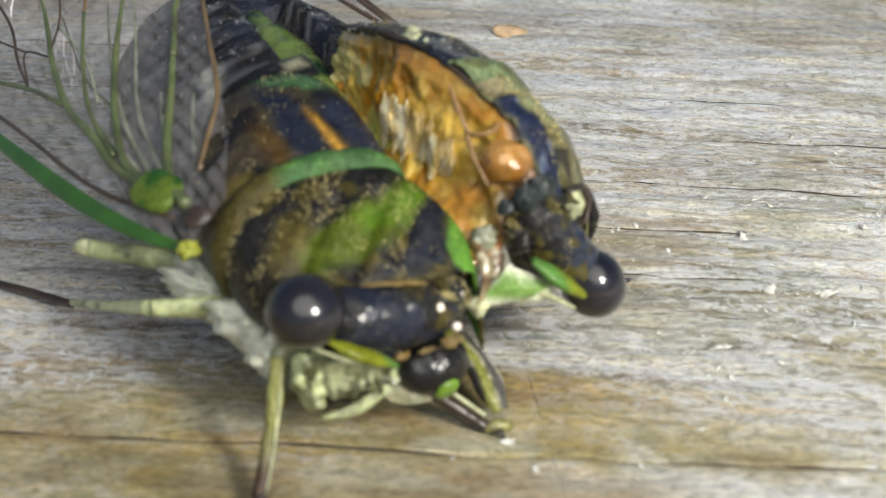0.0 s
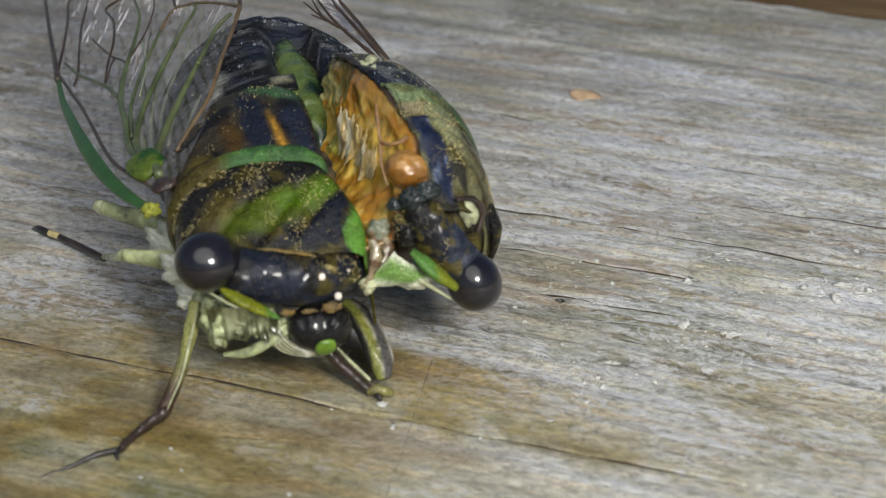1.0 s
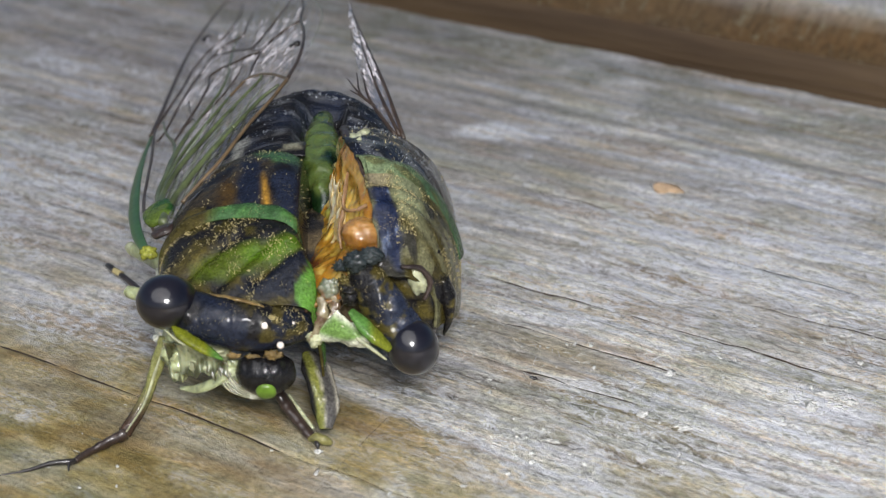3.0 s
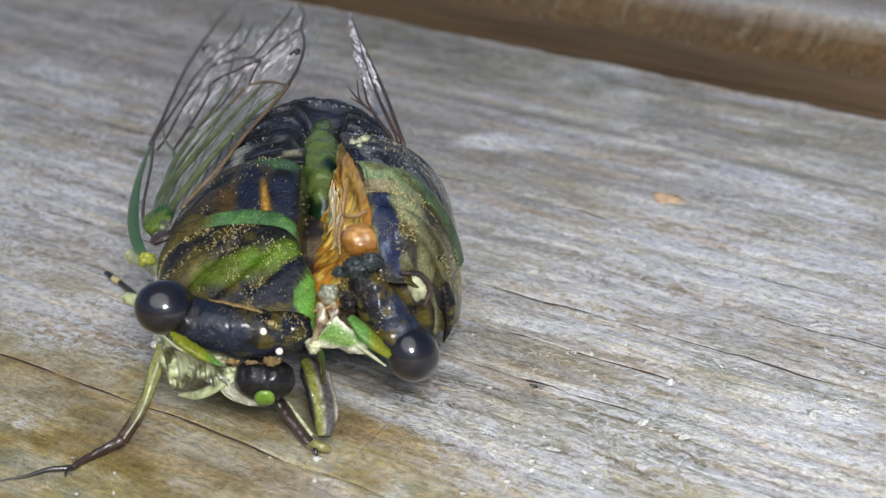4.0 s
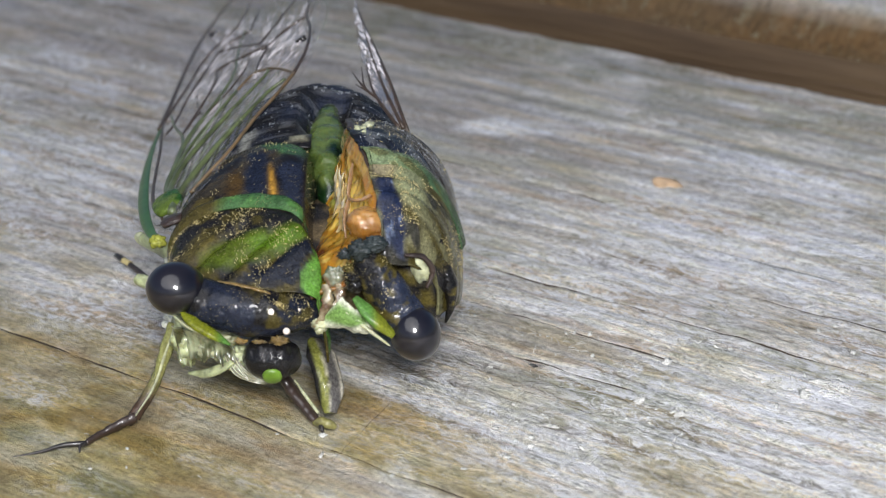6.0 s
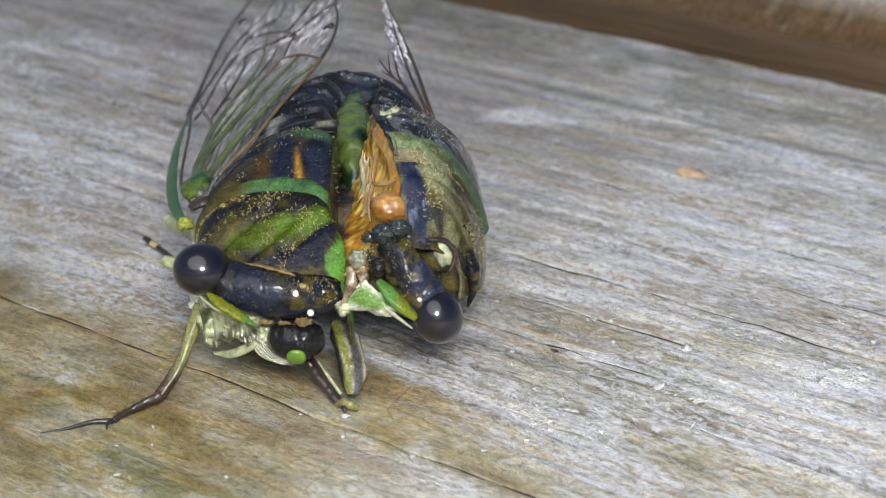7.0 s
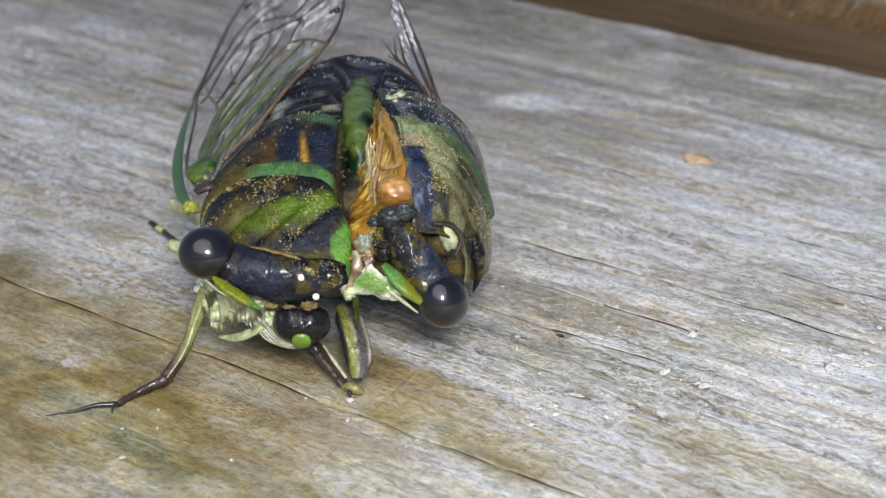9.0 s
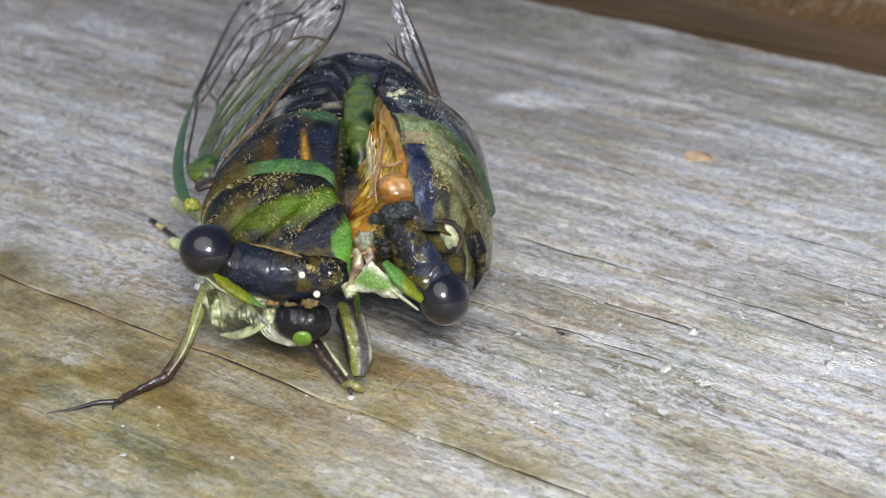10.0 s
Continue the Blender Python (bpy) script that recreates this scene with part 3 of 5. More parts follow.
# left half: sections across the body; v = 0 low on the flank, 1 at the split
LEFT = [  # y, x at the split, x at the flank, z of the back, z of the widest place
    (16.0, -4.6, -9.8, 6.4, 5.2),
    (16.7, -4.45, -10.6, 7.0, 5.4),
    (17.6, -4.4, -11.4, 7.8, 5.7),
    (18.6, -4.85, -11.9, 8.6, 6.0),
    (20.0, -5.3, -12.1, 9.25, 6.3),
    (21.5, -5.3, -12.2, 9.75, 6.5),
    (23.0, -5.3, -12.0, 10.25, 6.6),
    (24.5, -5.3, -11.4, 10.6, 6.6),
    (26.0, -5.3, -10.4, 10.65, 6.5),
    (27.6, -5.3, -9.4, 10.2, 6.2),
]


def left_plate(y0, y1, lift=0.0, nu=60, nv=110, wall=3.2, bend=1.25, swell=0.0, square=0.8, furrows=()):
    ys = np.linspace(y0, y1, nu)
    xe, xl, zt, zb = curve(LEFT, ys).T
    al = np.radians(np.linspace(-28, 90, int(nv * 0.78)))
    w, h = xe - xl, zt - zb
    x = xe[:, None] - w[:, None] * np.cos(al)[None] ** square * np.where(al < 0, 1.0, 1.0)
    sn = np.sign(np.sin(al)) * np.abs(np.sin(al)) ** square
    z = zb[:, None] + h[:, None] * sn[None]
    dv = np.linspace(0, 1, nv - len(al) + 1)[1:]
    x = np.concatenate([x, xe[:, None] + 0.35 * np.sin(dv * 1.5)[None] + 0 * ys[:, None]], 1)
    z = np.concatenate([z, zt[:, None] - 0.15 - wall * dv[None]], 1)
    reach = np.clip(xe[:, None] - x, 0, 7.5) / 7.5
    y = ys[:, None] + bend * (np.sin(2.75 * reach) + 0.25 * reach) * smooth(ys, 16.5, 19.5)[:, None]
    t = np.linspace(0, 1, nu)[:, None]
    up = lift + swell * np.sin(np.pi * t)
    k = np.clip((z - zb[:, None]) / h[:, None], 0, 1)
    z = z + up * k
    x = x - up * (1 - k) * 0.6
    turn = np.clip((x - (xe[:, None] - 1.3)) / 1.3, 0, 1)
    z = z - 0.5 * turn**2.2
    z = z + 0.05 * fnoise(x * 1.3, y * 1.3, 21, 2)
    for ax, ay, bx, by, deep in furrows:
        k = np.clip(((x - ax) * (bx - ax) + (y - ay) * (by - ay)) / ((bx - ax) ** 2 + (by - ay) ** 2), 0, 1)
        far = np.hypot(x - ax - k * (bx - ax), y - ay - k * (by - ay))
        z = z - deep * np.exp(-((far / 0.28) ** 2)) + 0.5 * deep * np.exp(-(((far - 0.55) / 0.4) ** 2))
    return sheet(np.stack([x, y, z], -1)[:, ::-1], 0.12)


def pronotum_colour(x, y, z):
    xx, yy = x + rag(y, x, 0.16, 2.2, 15), y + rag(x, y, 0.12, 2.2, 12)
    c = mix(BLACK * 1.3, OCHRE * 0.45, smooth(fnoise(x * 1.6, y * 1.6, 31), -0.1, 0.6))
    c = mix(c, MOSS * 0.58, inside(xx, yy, [(-10.4, 18.9), (-9.15, 19.4), (-7.9, 19.35), (-6.55, 19.4), (-5.2, 19.4), (-5.2, 18.8), (-5.7, 18.5), (-6.25, 18.1), (-7.85, 17.75), (-9.9, 17.9)], 0.25))
    c = mix(c, OCHRE * 0.9, 0.6 * inside(xx, yy, [(-11.6, 19.2), (-10.2, 20.2), (-9.3, 19.4), (-10.4, 18.4)], 0.4))
    c = mix(c, LIME * 0.54, inside(xx, yy, [(-7.9, 18.9), (-6.55, 19.2), (-5.1, 19.35), (-5.1, 18.85), (-5.85, 18.5), (-6.5, 18.25), (-7.6, 18.4)], 0.22))
    c = mix(c, INK * 0.6, inside(xx, yy, [(-7.9, 17.2), (-6.5, 17.65), (-5.6, 18.45), (-4.9, 18.75), (-4.8, 18.3), (-5.45, 17.1), (-5.7, 16.6), (-7.4, 16.8)], 0.08))
    c = mix(c, np.array([0.085, 0.20, 0.028]), inside(x, y + 0.3 * rag(x, y, 0.12, 2.2, 12), [(-4.5, 18.5), (-4.75, 17.8), (-5.3, 17.1), (-5.3, 16.6), (-4.9, 16.3), (-4.0, 16.6), (-3.8, 18.2)], 0.09))
    return mix(c, BLACK * 1.2, smooth(-x, 10.8, 11.6) * 0.8)


def mesonotum_colour(x, y, z):
    xx, yy = x + rag(y, x, 0.2, 1.6, 16), y + rag(x, y, 0.2, 1.6, 17)
    c = mix(np.array([0.035, 0.028, 0.018]), BLACK, smooth(fnoise(x * 1.2, y * 1.2, 33), -0.3, 0.4))
    c = mix(c, np.array([0.06, 0.034, 0.008]), 0.9 * np.exp(-(((xx + 8.85 + 0.1 * (y - 22.5)) / 0.42) ** 2)) * (1 - smooth(y, 23.6, 25.2)))
    c = mix(c, np.array([0.09, 0.07, 0.015]), 0.8 * inside(xx, yy, [(-11.6, 21.8), (-10.9, 22.9), (-10.2, 22.8), (-10.3, 21.9)], 0.25))
    c = mix(c, INK, inside(xx, yy, [(-8.4, 24.6), (-8.2, 26.5), (-7.3, 24.4), (-7.1, 22.0), (-8.3, 22.0)], 0.25))
    c = mix(c, INK * 1.2, inside(xx, yy, [(-6.6, 24.0), (-5.2, 24.2), (-4.8, 21.0), (-6.3, 20.8)], 0.12))
    c = mix(c, np.array([0.36, 0.19, 0.025]), np.exp(-(((x + 6.92 + 0.13 * (y - 22.4)) / (0.15 + 0.04 * (22.4 - y))) ** 2)) * (1 - smooth(y, 23.2, 24.4)))
    c = mix(c, TEAL * 0.9, inside(xx, yy, [(-8.2, 27.3), (-7.0, 27.8), (-5.3, 26.2), (-5.4, 24.9), (-6.4, 24.7), (-7.3, 25.6)], 0.25))
    return mix(c, BLACK, 0.8 * smooth(x, -5.45, -5.25))


def collar_colour(x, y, z):
    k = fnoise(x * 0.9, y * 0.9, 35)
    c = mix(TEAL, np.array([0.07, 0.165, 0.04]), smooth(k, -0.3, 0.4))
    return mix(c, OCHRE * 0.55, smooth(-x + 0.5 * k, 8.8, 10.2))


def hairs(vf, parent, count, seed, where=None, long=0.45, material=None, thick=0.02, flip=False):
    """Short hairs, thin spikes that stand on a plate and lean back in tufts."""
    r = np.random.RandomState(seed)
    v = np.asarray(vf[0])
    f = np.array([q[:3] for q in vf[1]])[r.randint(0, len(vf[1]), count)]
    a, b, c = v[f[:, 0]], v[f[:, 1]], v[f[:, 2]]
    n = np.cross(b - a, c - a)
    n /= np.linalg.norm(n, axis=1, keepdims=True) + 1e-9
    if flip:
        n = -n
    w = r.rand(count, 3)
    w /= w.sum(1, keepdims=True)
    p = a * w[:, :1] + b * w[:, 1:2] + c * w[:, 2:]
    ok = (n[:, 2] > 0.05) & (fnoise(p[:, 0] * 1.1, p[:, 1] * 1.6, seed + 3) > r.uniform(0.0, 0.65, count))
    if where:
        ok &= where(p)
    p, n = p[ok], n[ok]
    way = n * 0.4 + r.normal(0, 0.5, p.shape) + np.array([0, 0.4, 0])
    way *= (long * r.uniform(0.3, 1.1, len(p)) ** 1.5 / np.linalg.norm(way, axis=1))[:, None]
    s = np.cross(way, n)
    thick = thick * r.uniform(0.5, 1.7, (len(p), 1))
    s *= thick / (np.linalg.norm(s, axis=1, keepdims=True) + 1e-9)
    t = np.cross(s, way)
    t *= thick / (np.linalg.norm(t, axis=1, keepdims=True) + 1e-9)
    verts = np.stack([p + s, p - 0.5 * s + t, p - 0.5 * s - t, p + way], 1).reshape(-1, 3)
    k = np.arange(len(p))[:, None, None] * 4
    faces = (k + np.array([[0, 1, 3], [1, 2, 3], [2, 0, 3]])[None]).reshape(-1, 3).tolist()
    return part("hairs", (verts, faces), material or GOLD, parent, "fine short hairs")


vf = left_plate(16.4, 20.1, 0.0, 110, 170, swell=0.15, furrows=((-10.6, 18.3, -8.2, 19.9, 0.16), (-9.0, 17.4, -6.6, 19.2, 0.16), (-7.2, 17.5, -5.4, 18.7, 0.14)))
plate = part("pronotum", vf, DULL, cicada, "black pronotum with moss-green patches and golden hairs", tinted(vf, pronotum_colour))
hairs(vf, plate, 15000, 5, lambda p: ~((p[:, 1] < 18.6) & (p[:, 0] > -7.2) & (p[:, 1] < 18.6 + 0.8 * (p[:, 0] + 5.0))), 0.16, None, 0.019)
vf = left_plate(19.95, 20.95, 0.1, 24, 110, swell=0.2)
part("pronotal_collar", vf, DULL, cicada, "green collar band", tinted(vf, collar_colour))
vf = left_plate(20.9, 27.3, -0.1, 80, 120, swell=0.25)
plate = part("mesonotum", vf, SHELL, cicada, "blue-black mesonotum with an amber stripe", tinted(vf, mesonotum_colour))
hairs(vf, plate, 2600, 7, None, 0.16, None, 0.015)


def metanotum():
    ys = np.linspace(26.6, 28.6, 20)
    al = np.radians(np.linspace(0, 90, 60))
    x = -5.2 - (5.2 - 0.5 * (ys[:, None] - 26.6)) * np.cos(al)[None] ** 0.8
    z = 6.4 + (3.95 + 0.0 * ys[:, None]) * np.sin(al)[None] ** 0.8 + 0.35 * np.sin(np.pi * (ys[:, None] - 26.6) / 2)
    y = ys[:, None] + 0.03 * (-5.2 - x) ** 2
    return sheet(np.stack([x, y, z], -1)[:, ::-1], 0.12)


vf = metanotum()
part("metanotum", vf, SHELL, cicada, "", tinted(vf, lambda x, y, z: mix(BLACK, np.array([0.2, 0.19, 0.13]), inside(x + rag(x, y), y, [(-6.4, 27.1), (-5.4, 27.1), (-5.4, 27.8), (-6.4, 27.6)], 0.2))))

ABDOMEN = [  # y, centre x, half width, z of the back, z of the middle
    (27.0, -5.5, 6.2, 10.1, 5.6), (30.0, -5.6, 6.4, 10.9, 5.6), (34.0, -5.5, 5.9, 11.1, 5.5), (37.0, -5.2, 5.0, 10.5, 5.3),
    (40.0, -4.9, 3.8, 9.1, 4.8), (43.0, -4.6, 2.4, 7.2, 4.2), (46.0, -4.6, 0.7, 5.0, 3.6),
]


def abdomen_segment(y0, y1):
    n = 26
    ys = np.linspace(y0, y1 + 0.35, n)
    cx, w, zt, zm = curve(ABDOMEN, ys).T
    t = np.linspace(0, 1, n)
    flare = 0.24 * smooth(t, 0.0, 0.75) - 0.38 * smooth(t, 0.85, 1.0) - 0.05
    th = np.linspace(0, 2 * np.pi, 80, endpoint=False)
    r = flare[:, None]
    x = cx[:, None] + (w[:, None] + r) * np.cos(th)[None]
    z = zm[:, None] + (np.where(np.sin(th) > 0, zt[:, None] - zm[:, None], zm[:, None] - 1.2) + r) * np.sin(th)[None]
    v = np.stack([x, ys[:, None] + 0 * x, z], -1)
    v[..., 2] += 0.07 * fnoise(x * 2.5, v[..., 1] * 1.0, 28, 3) + 0.06 * np.sin(v[..., 1] * 8.0 + 0.8 * vnoise(x * 0.8, v[..., 1], 27))
    gap = np.exp(-(((x + 4.45) / 1.05) ** 6)) * (1 - smooth(v[..., 1], 29.5, 35.5)) * (np.sin(th) > 0.3)[None]
    v[..., 2] -= 4.2 * gap
    return v[:, ::-1].reshape(-1, 3), grid_faces(n, 80, True)


for a, b in zip((27.2, 29.6, 31.5, 33.3, 35.1, 37.2, 39.6, 42.2), (29.6, 31.5, 33.3, 35.1, 37.2, 39.6, 42.2, 46.0)):
    vf = abdomen_segment(a, b)
    # pale rear rims: dusty grey, with silvery highlights put into the colour
    ring = part("abdomen_segment", vf, RINGED, cicada, "glossy blue-black abdomen ring", tinted(vf, lambda x, y, z: mix(mix(mix(BLACK, INK * 1.3, smooth(fnoise(x, y, 29), -0.3, 0.5)),
                np.array([0.12, 0.125, 0.135]), 0.7 * smooth((y - a) / (b - a), 0.55, 0.95) * smooth(fnoise(x * 1.5, y * 1.5, 30), -0.2, 0.5)),
                np.array([0.34, 0.34, 0.3]), 0.7 * inside(x + rag(x, y), y, [(-9.6, 27.4), (-8.6, 28.2), (-8.3, 29.6), (-9.3, 29.2)], 0.25))))
    if a < 38:
        hairs(vf, ring, 1200, int(a * 10), None, 0.16, SILVER, 0.010, True)
        hairs(vf, ring, 3500, int(a * 10) + 1, lambda p: p[:, 1] > b - 0.5, 0.2, SILVER, 0.011, True)

# right half: torn away from the left, its broken edge raised
RIGHT = [  # y, x and z of the torn edge, x of the flank, z of the widest place
    (15.8, -1.9, 9.0, 1.4, 5.2),
    (17.0, -1.6, 9.9, 1.9, 5.0),
    (18.5, -1.6, 10.7, 2.3, 4.8),
    (20.0, -2.0, 11.3, 2.5, 4.6),
    (21.5, -2.4, 11.9, 2.6, 4.5),
    (23.0, -2.9, 12.3, 2.7, 4.4),
    (25.0, -3.15, 12.1, 2.75, 4.2),
    (28.0, -3.2, 11.4, 2.7, 4.0),
    (31.0, -3.3, 10.6, 2.6, 3.9),
]


def right_plate(y0, y1, lift=0.0, nu=50, nv=90, bend=0.07, swell=0.0, cut=-30, folds=0.0, hood=0.0):
    ys = np.linspace(y0, y1, nu)
    xi, zt, xo, zb = curve(RIGHT, ys).T
    al = np.radians(np.linspace(cut, 90, nv))
    x = xi[:, None] + (xo - xi)[:, None] * np.cos(al)[None] ** 0.92
    z = zb[:, None] + (zt - zb)[:, None] * np.sign(np.sin(al)) * np.abs(np.sin(al))[None] ** 0.92
    y = ys[:, None] + bend * np.clip(x - xi[:, None], 0, 6) ** 2
    t = np.linspace(0, 1, nu)[:, None]
    k = np.clip(np.sin(al), 0, 1)[None]
    up = lift + swell * np.sin(np.pi * t)
    z, x = z + up * k, x + up * (1 - k)
    z = z + 0.07 * fnoise(x * 1.2, y * 1.2, 24, 2) + folds * np.sin(ys[:, None] * 6.2 + 0.9 * vnoise(x * 0.8, y * 0.8, 26)) * k
    droop = hood * (1 - smooth(ys, y0, y0 + 1.8))[:, None] ** 1.5
    z, x = z - droop * k, x - 0.35 * droop * (1 - k)
    x[:, -3:] += 0.12 * fnoise(ys[:, None] * 2 + 0 * x[:, -3:], 0 * x[:, -3:], 25, 2)
    return sheet(np.stack([x, y, z], -1), 0.14)


def right_pronotum_colour(x, y, z):
    fold = np.sin(y * 6.2 + 0.9 * vnoise(x * 0.8, y * 0.8, 26) + 0.5 * x)
    c = mix(OCHRE * 0.45, np.array([0.13, 0.125, 0.065]), smooth(0.6 * fold + 1.1 * fnoise(x * 1.3, y * 1.3, 36), -0.8, 0.8))
    c = mix(c, BLACK * 1.6, 0.85 * smooth(fnoise(x * 1.3 + 5, y * 1.3, 39), 0.1, 0.4))
    c = mix(c, np.array([0.22, 0.24, 0.13]), 0.7 * smooth(x + rag(x, y), -0.9, -0.2) * (1 - smooth(x, 0.3, 1.0)) * smooth(y, 18.2, 19.2))
    blue = mix(np.array([0.010, 0.015, 0.038]), np.array([0.075, 0.10, 0.17]), smooth(fnoise(x * 3.4, y * 3.0, 72), 0.25, 0.6))
    c = mix(c, blue, inside(x + rag(x, y, 0.2), y, [(-1.4, 17.2), (-0.4, 16.9), (-0.6, 19.0), (-1.0, 19.9), (-1.65, 19.4)], 0.14))
    c = mix(c, np.array([0.20, 0.17, 0.10]), 0.8 * inside(x, y + rag(x, y, 0.15), [(-1.8, 19.7), (-0.9, 20.1), (-0.6, 20.9), (-2.0, 20.9)], 0.2))
    return mix(c, BLACK, smooth(x + rag(x, y, 0.5, 1.2), 1.9, 2.6) * 0.5)


vf = right_plate(16.6, 20.7, 0.0, 80, 120, cut=-2, folds=0.1, hood=1.7)
plate = part("pronotum", vf, DULL, cicada, "torn olive-brown pronotum half with a blue-black stripe", tinted(vf, right_pronotum_colour))
hairs(vf, plate, 8500, 6, lambda p: (p[:, 0] > -0.6) | (p[:, 1] > 19.6), 0.17, None, 0.019)
vf = right_plate(20.4, 21.6, 0.1, 24, 100, swell=0.22, cut=12)
part("pronotal_collar", vf, DULL, cicada, "green collar band", tinted(vf, lambda x, y, z: mix(mix(np.array([0.13, 0.17, 0.085]), np.array([0.05, 0.095, 0.045]), smooth(x + rag(x, y, 0.3), -1.0, 1.4)), OCHRE * 0.6, 0.6 * smooth(fnoise(x * 1.4, y * 2.0, 34), 0.2, 0.6))))
vf = right_plate(21.5, 28.5, -0.05, 60, 100, bend=0.05, cut=-8)
plate = part("mesonotum", vf, SHELL, cicada, "blue-black mesonotum half with pale grey mottling",
     tinted(vf, lambda x, y, z: mix(mix(INK, BLACK, smooth(fnoise(x, y, 37), -0.3, 0.3)), np.array([0.15, 0.155, 0.16]), 0.55 * smooth(fnoise(x * 1.6, y * 1.2, 38), 0.0, 0.5))))
hairs(vf, plate, 2000, 8, None, 0.2, None, 0.012)
hairs(vf, plate, 4000, 9, None, 0.16, SILVER, 0.011)


# the open wound between the halves: one slope of flesh from the torn rim down to the left shell
def slope(ys, v):
    xi, zt, xo, zb = curve(RIGHT, ys).T
    front = smooth(ys, 16.8, 19.0)
    xr, zr = xi + 0.1, zt - 0.25 - 0.9 * (1 - front)
    xd, zd = -4.85 + 0 * ys, 6.3 + 0.5 * front + 1.6 * smooth(ys, 25, 28)
    v = np.asarray(v)[None]
    x = xr[:, None] + (xd - xr)[:, None] * (0.10 * np.clip(v / 0.1, 0, 1) + 0.25 * v + 0.65 * v ** 2.0)
    z = zr[:, None] + (zd - zr)[:, None] * (1.25 * v - 0.25 * v**2)
    y = ys[:, None] + 0 * x
    swell = 0.42 * vnoise(y * 0.62 + 3, v * 3.1 + 0 * y, 51) + 0.22 * vnoise(y * 1.3, v * 5.5 + 0 * y, 52) + 0.09 * fnoise(y * 2.6, v * 11 + 0 * y, 57, 2)
    swell = swell * np.sin(np.pi * np.clip(v, 0.03, 0.97)) ** 0.6
    return np.stack([x - 0.85 * swell, y, z + 0.25 * swell], -1)


def wound_colour(y, v):
    c = mix(np.array([0.36, 0.165, 0.014]), np.array([0.54, 0.34, 0.05]), smooth(fnoise(y * 0.9, v * 4.5, 53), -0.5, 0.5))
    c = mix(c, np.array([0.68, 0.50, 0.13]), 0.8 * smooth(fnoise(y * 1.7, v * 7, 46), 0.25, 0.7))
    # the hole below the lobe: its shade is put into the colour
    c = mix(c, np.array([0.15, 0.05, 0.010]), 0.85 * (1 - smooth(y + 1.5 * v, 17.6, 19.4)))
    c = mix(c, np.array([0.36, 0.38, 0.08]), 0.85 * inside(y + rag(y, v * 5, 0.3), v, [(23.6, 0.50), (23.4, 0.72), (25.4, 0.8), (25.6, 0.52)], 0.06))
    c = mix(c, np.array([0.50, 0.46, 0.20]), 0.8 * smooth(y + 2.0 * fnoise(y * 1.3, v * 6, 54), 26.2, 27.4))
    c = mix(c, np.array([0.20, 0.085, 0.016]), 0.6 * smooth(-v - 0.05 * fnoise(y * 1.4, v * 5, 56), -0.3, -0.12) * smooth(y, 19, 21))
    # deep edge darkened in the colour, as the cleft shades it
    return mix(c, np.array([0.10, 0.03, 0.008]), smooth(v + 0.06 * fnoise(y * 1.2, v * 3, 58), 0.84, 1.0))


flesh_y, flesh_v = np.linspace(16.7, 28.4, 170), np.linspace(0, 1, 110)
gy, gv = np.meshgrid(flesh_y, flesh_v, indexing="ij")
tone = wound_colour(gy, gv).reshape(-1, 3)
# the underside takes the same tone at 40 percent
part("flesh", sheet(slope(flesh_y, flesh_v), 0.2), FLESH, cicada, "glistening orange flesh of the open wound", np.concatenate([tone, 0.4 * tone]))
# striated muscle: strands that lie down the slope
for k, y0 in enumerate(np.arange(20.2, 24.2, 0.135)):
    v0, v1 = 0.36 + 0.06 * vnoise(k * 0.9, 0.0, 59) - 0.015 * (y0 - 22), 0.68 + 0.06 * vnoise(k * 0.7, 3.0, 59)
    line = slope(np.array([y0]), np.linspace(float(v0), float(v1), 7))[0] + np.array([-0.09, 0, 0.03])
    line[:, 1] += 0.06 * np.sin(np.arange(7) + k)
    vf = tube(line, [0.03, 0.1, 0.13, 0.1, 0.03], 24, 8, 0.7, (0.6, 0.2, 0.7), 0.2, k)
    part("muscle", vf, FLESH, cicada, "cream-white muscle strand", tinted(vf, lambda x, y, z: mix(np.array([0.54, 0.38, 0.15]), np.array([0.58, 0.52, 0.36]), smooth(fnoise(x * 2, y * 3, 83), -0.3, 0.4))))
vf = ball((-2.15, 18.15, 9.32), (1.02, 1.0, 0.82), (0, 12, 20), 44, 60, lumps=0.05, size=0.8)
part("flesh_lobe", vf, FLESH, cicada, "round orange lobe", tinted(vf, lambda x, y, z: mix(np.array([0.22, 0.095, 0.016]), np.array([0.37, 0.19, 0.05]), smooth(fnoise(x, z, 55) + 0.6 * (z - 9.3), -0.4, 0.6))))
for pts in ([(-2.8, 20.9, 11.4), (-2.95, 20.0, 10.75), (-2.95, 19.2, 10.2), (-2.4, 18.7, 10.35), (-1.9, 18.9, 10.5)], [(-2.95, 19.6, 10.2), (-3.2, 18.6, 9.5), (-3.15, 17.8, 8.8)]):
    vf = tube(pts, [0.08, 0.17, 0.13, 0.12, 0.07], 44, 12, 0.6, (1, 0, 0.5), 0.25)
    part("torn_skin", vf, FLESH, cicada, "tan tendril of torn skin", tinted(vf, lambda x, y, z: 0 * x[:, None] + np.array([0.26, 0.15, 0.07])))
vf = tube([(-4.2, 25.6, 6.9), (-4.3, 26.8, 7.8), (-4.4, 28.2, 8.5), (-4.5, 30.0, 9.1), (-4.55, 32.0, 9.55), (-4.6, 33.8, 9.9), (-4.65, 35.2, 10.0)], [0.5, 0.85, 1.0, 0.95, 0.8, 0.6, 0.25], 110, 28, 1.1, (1, 0, 0))
gut = np.asarray(vf[0])
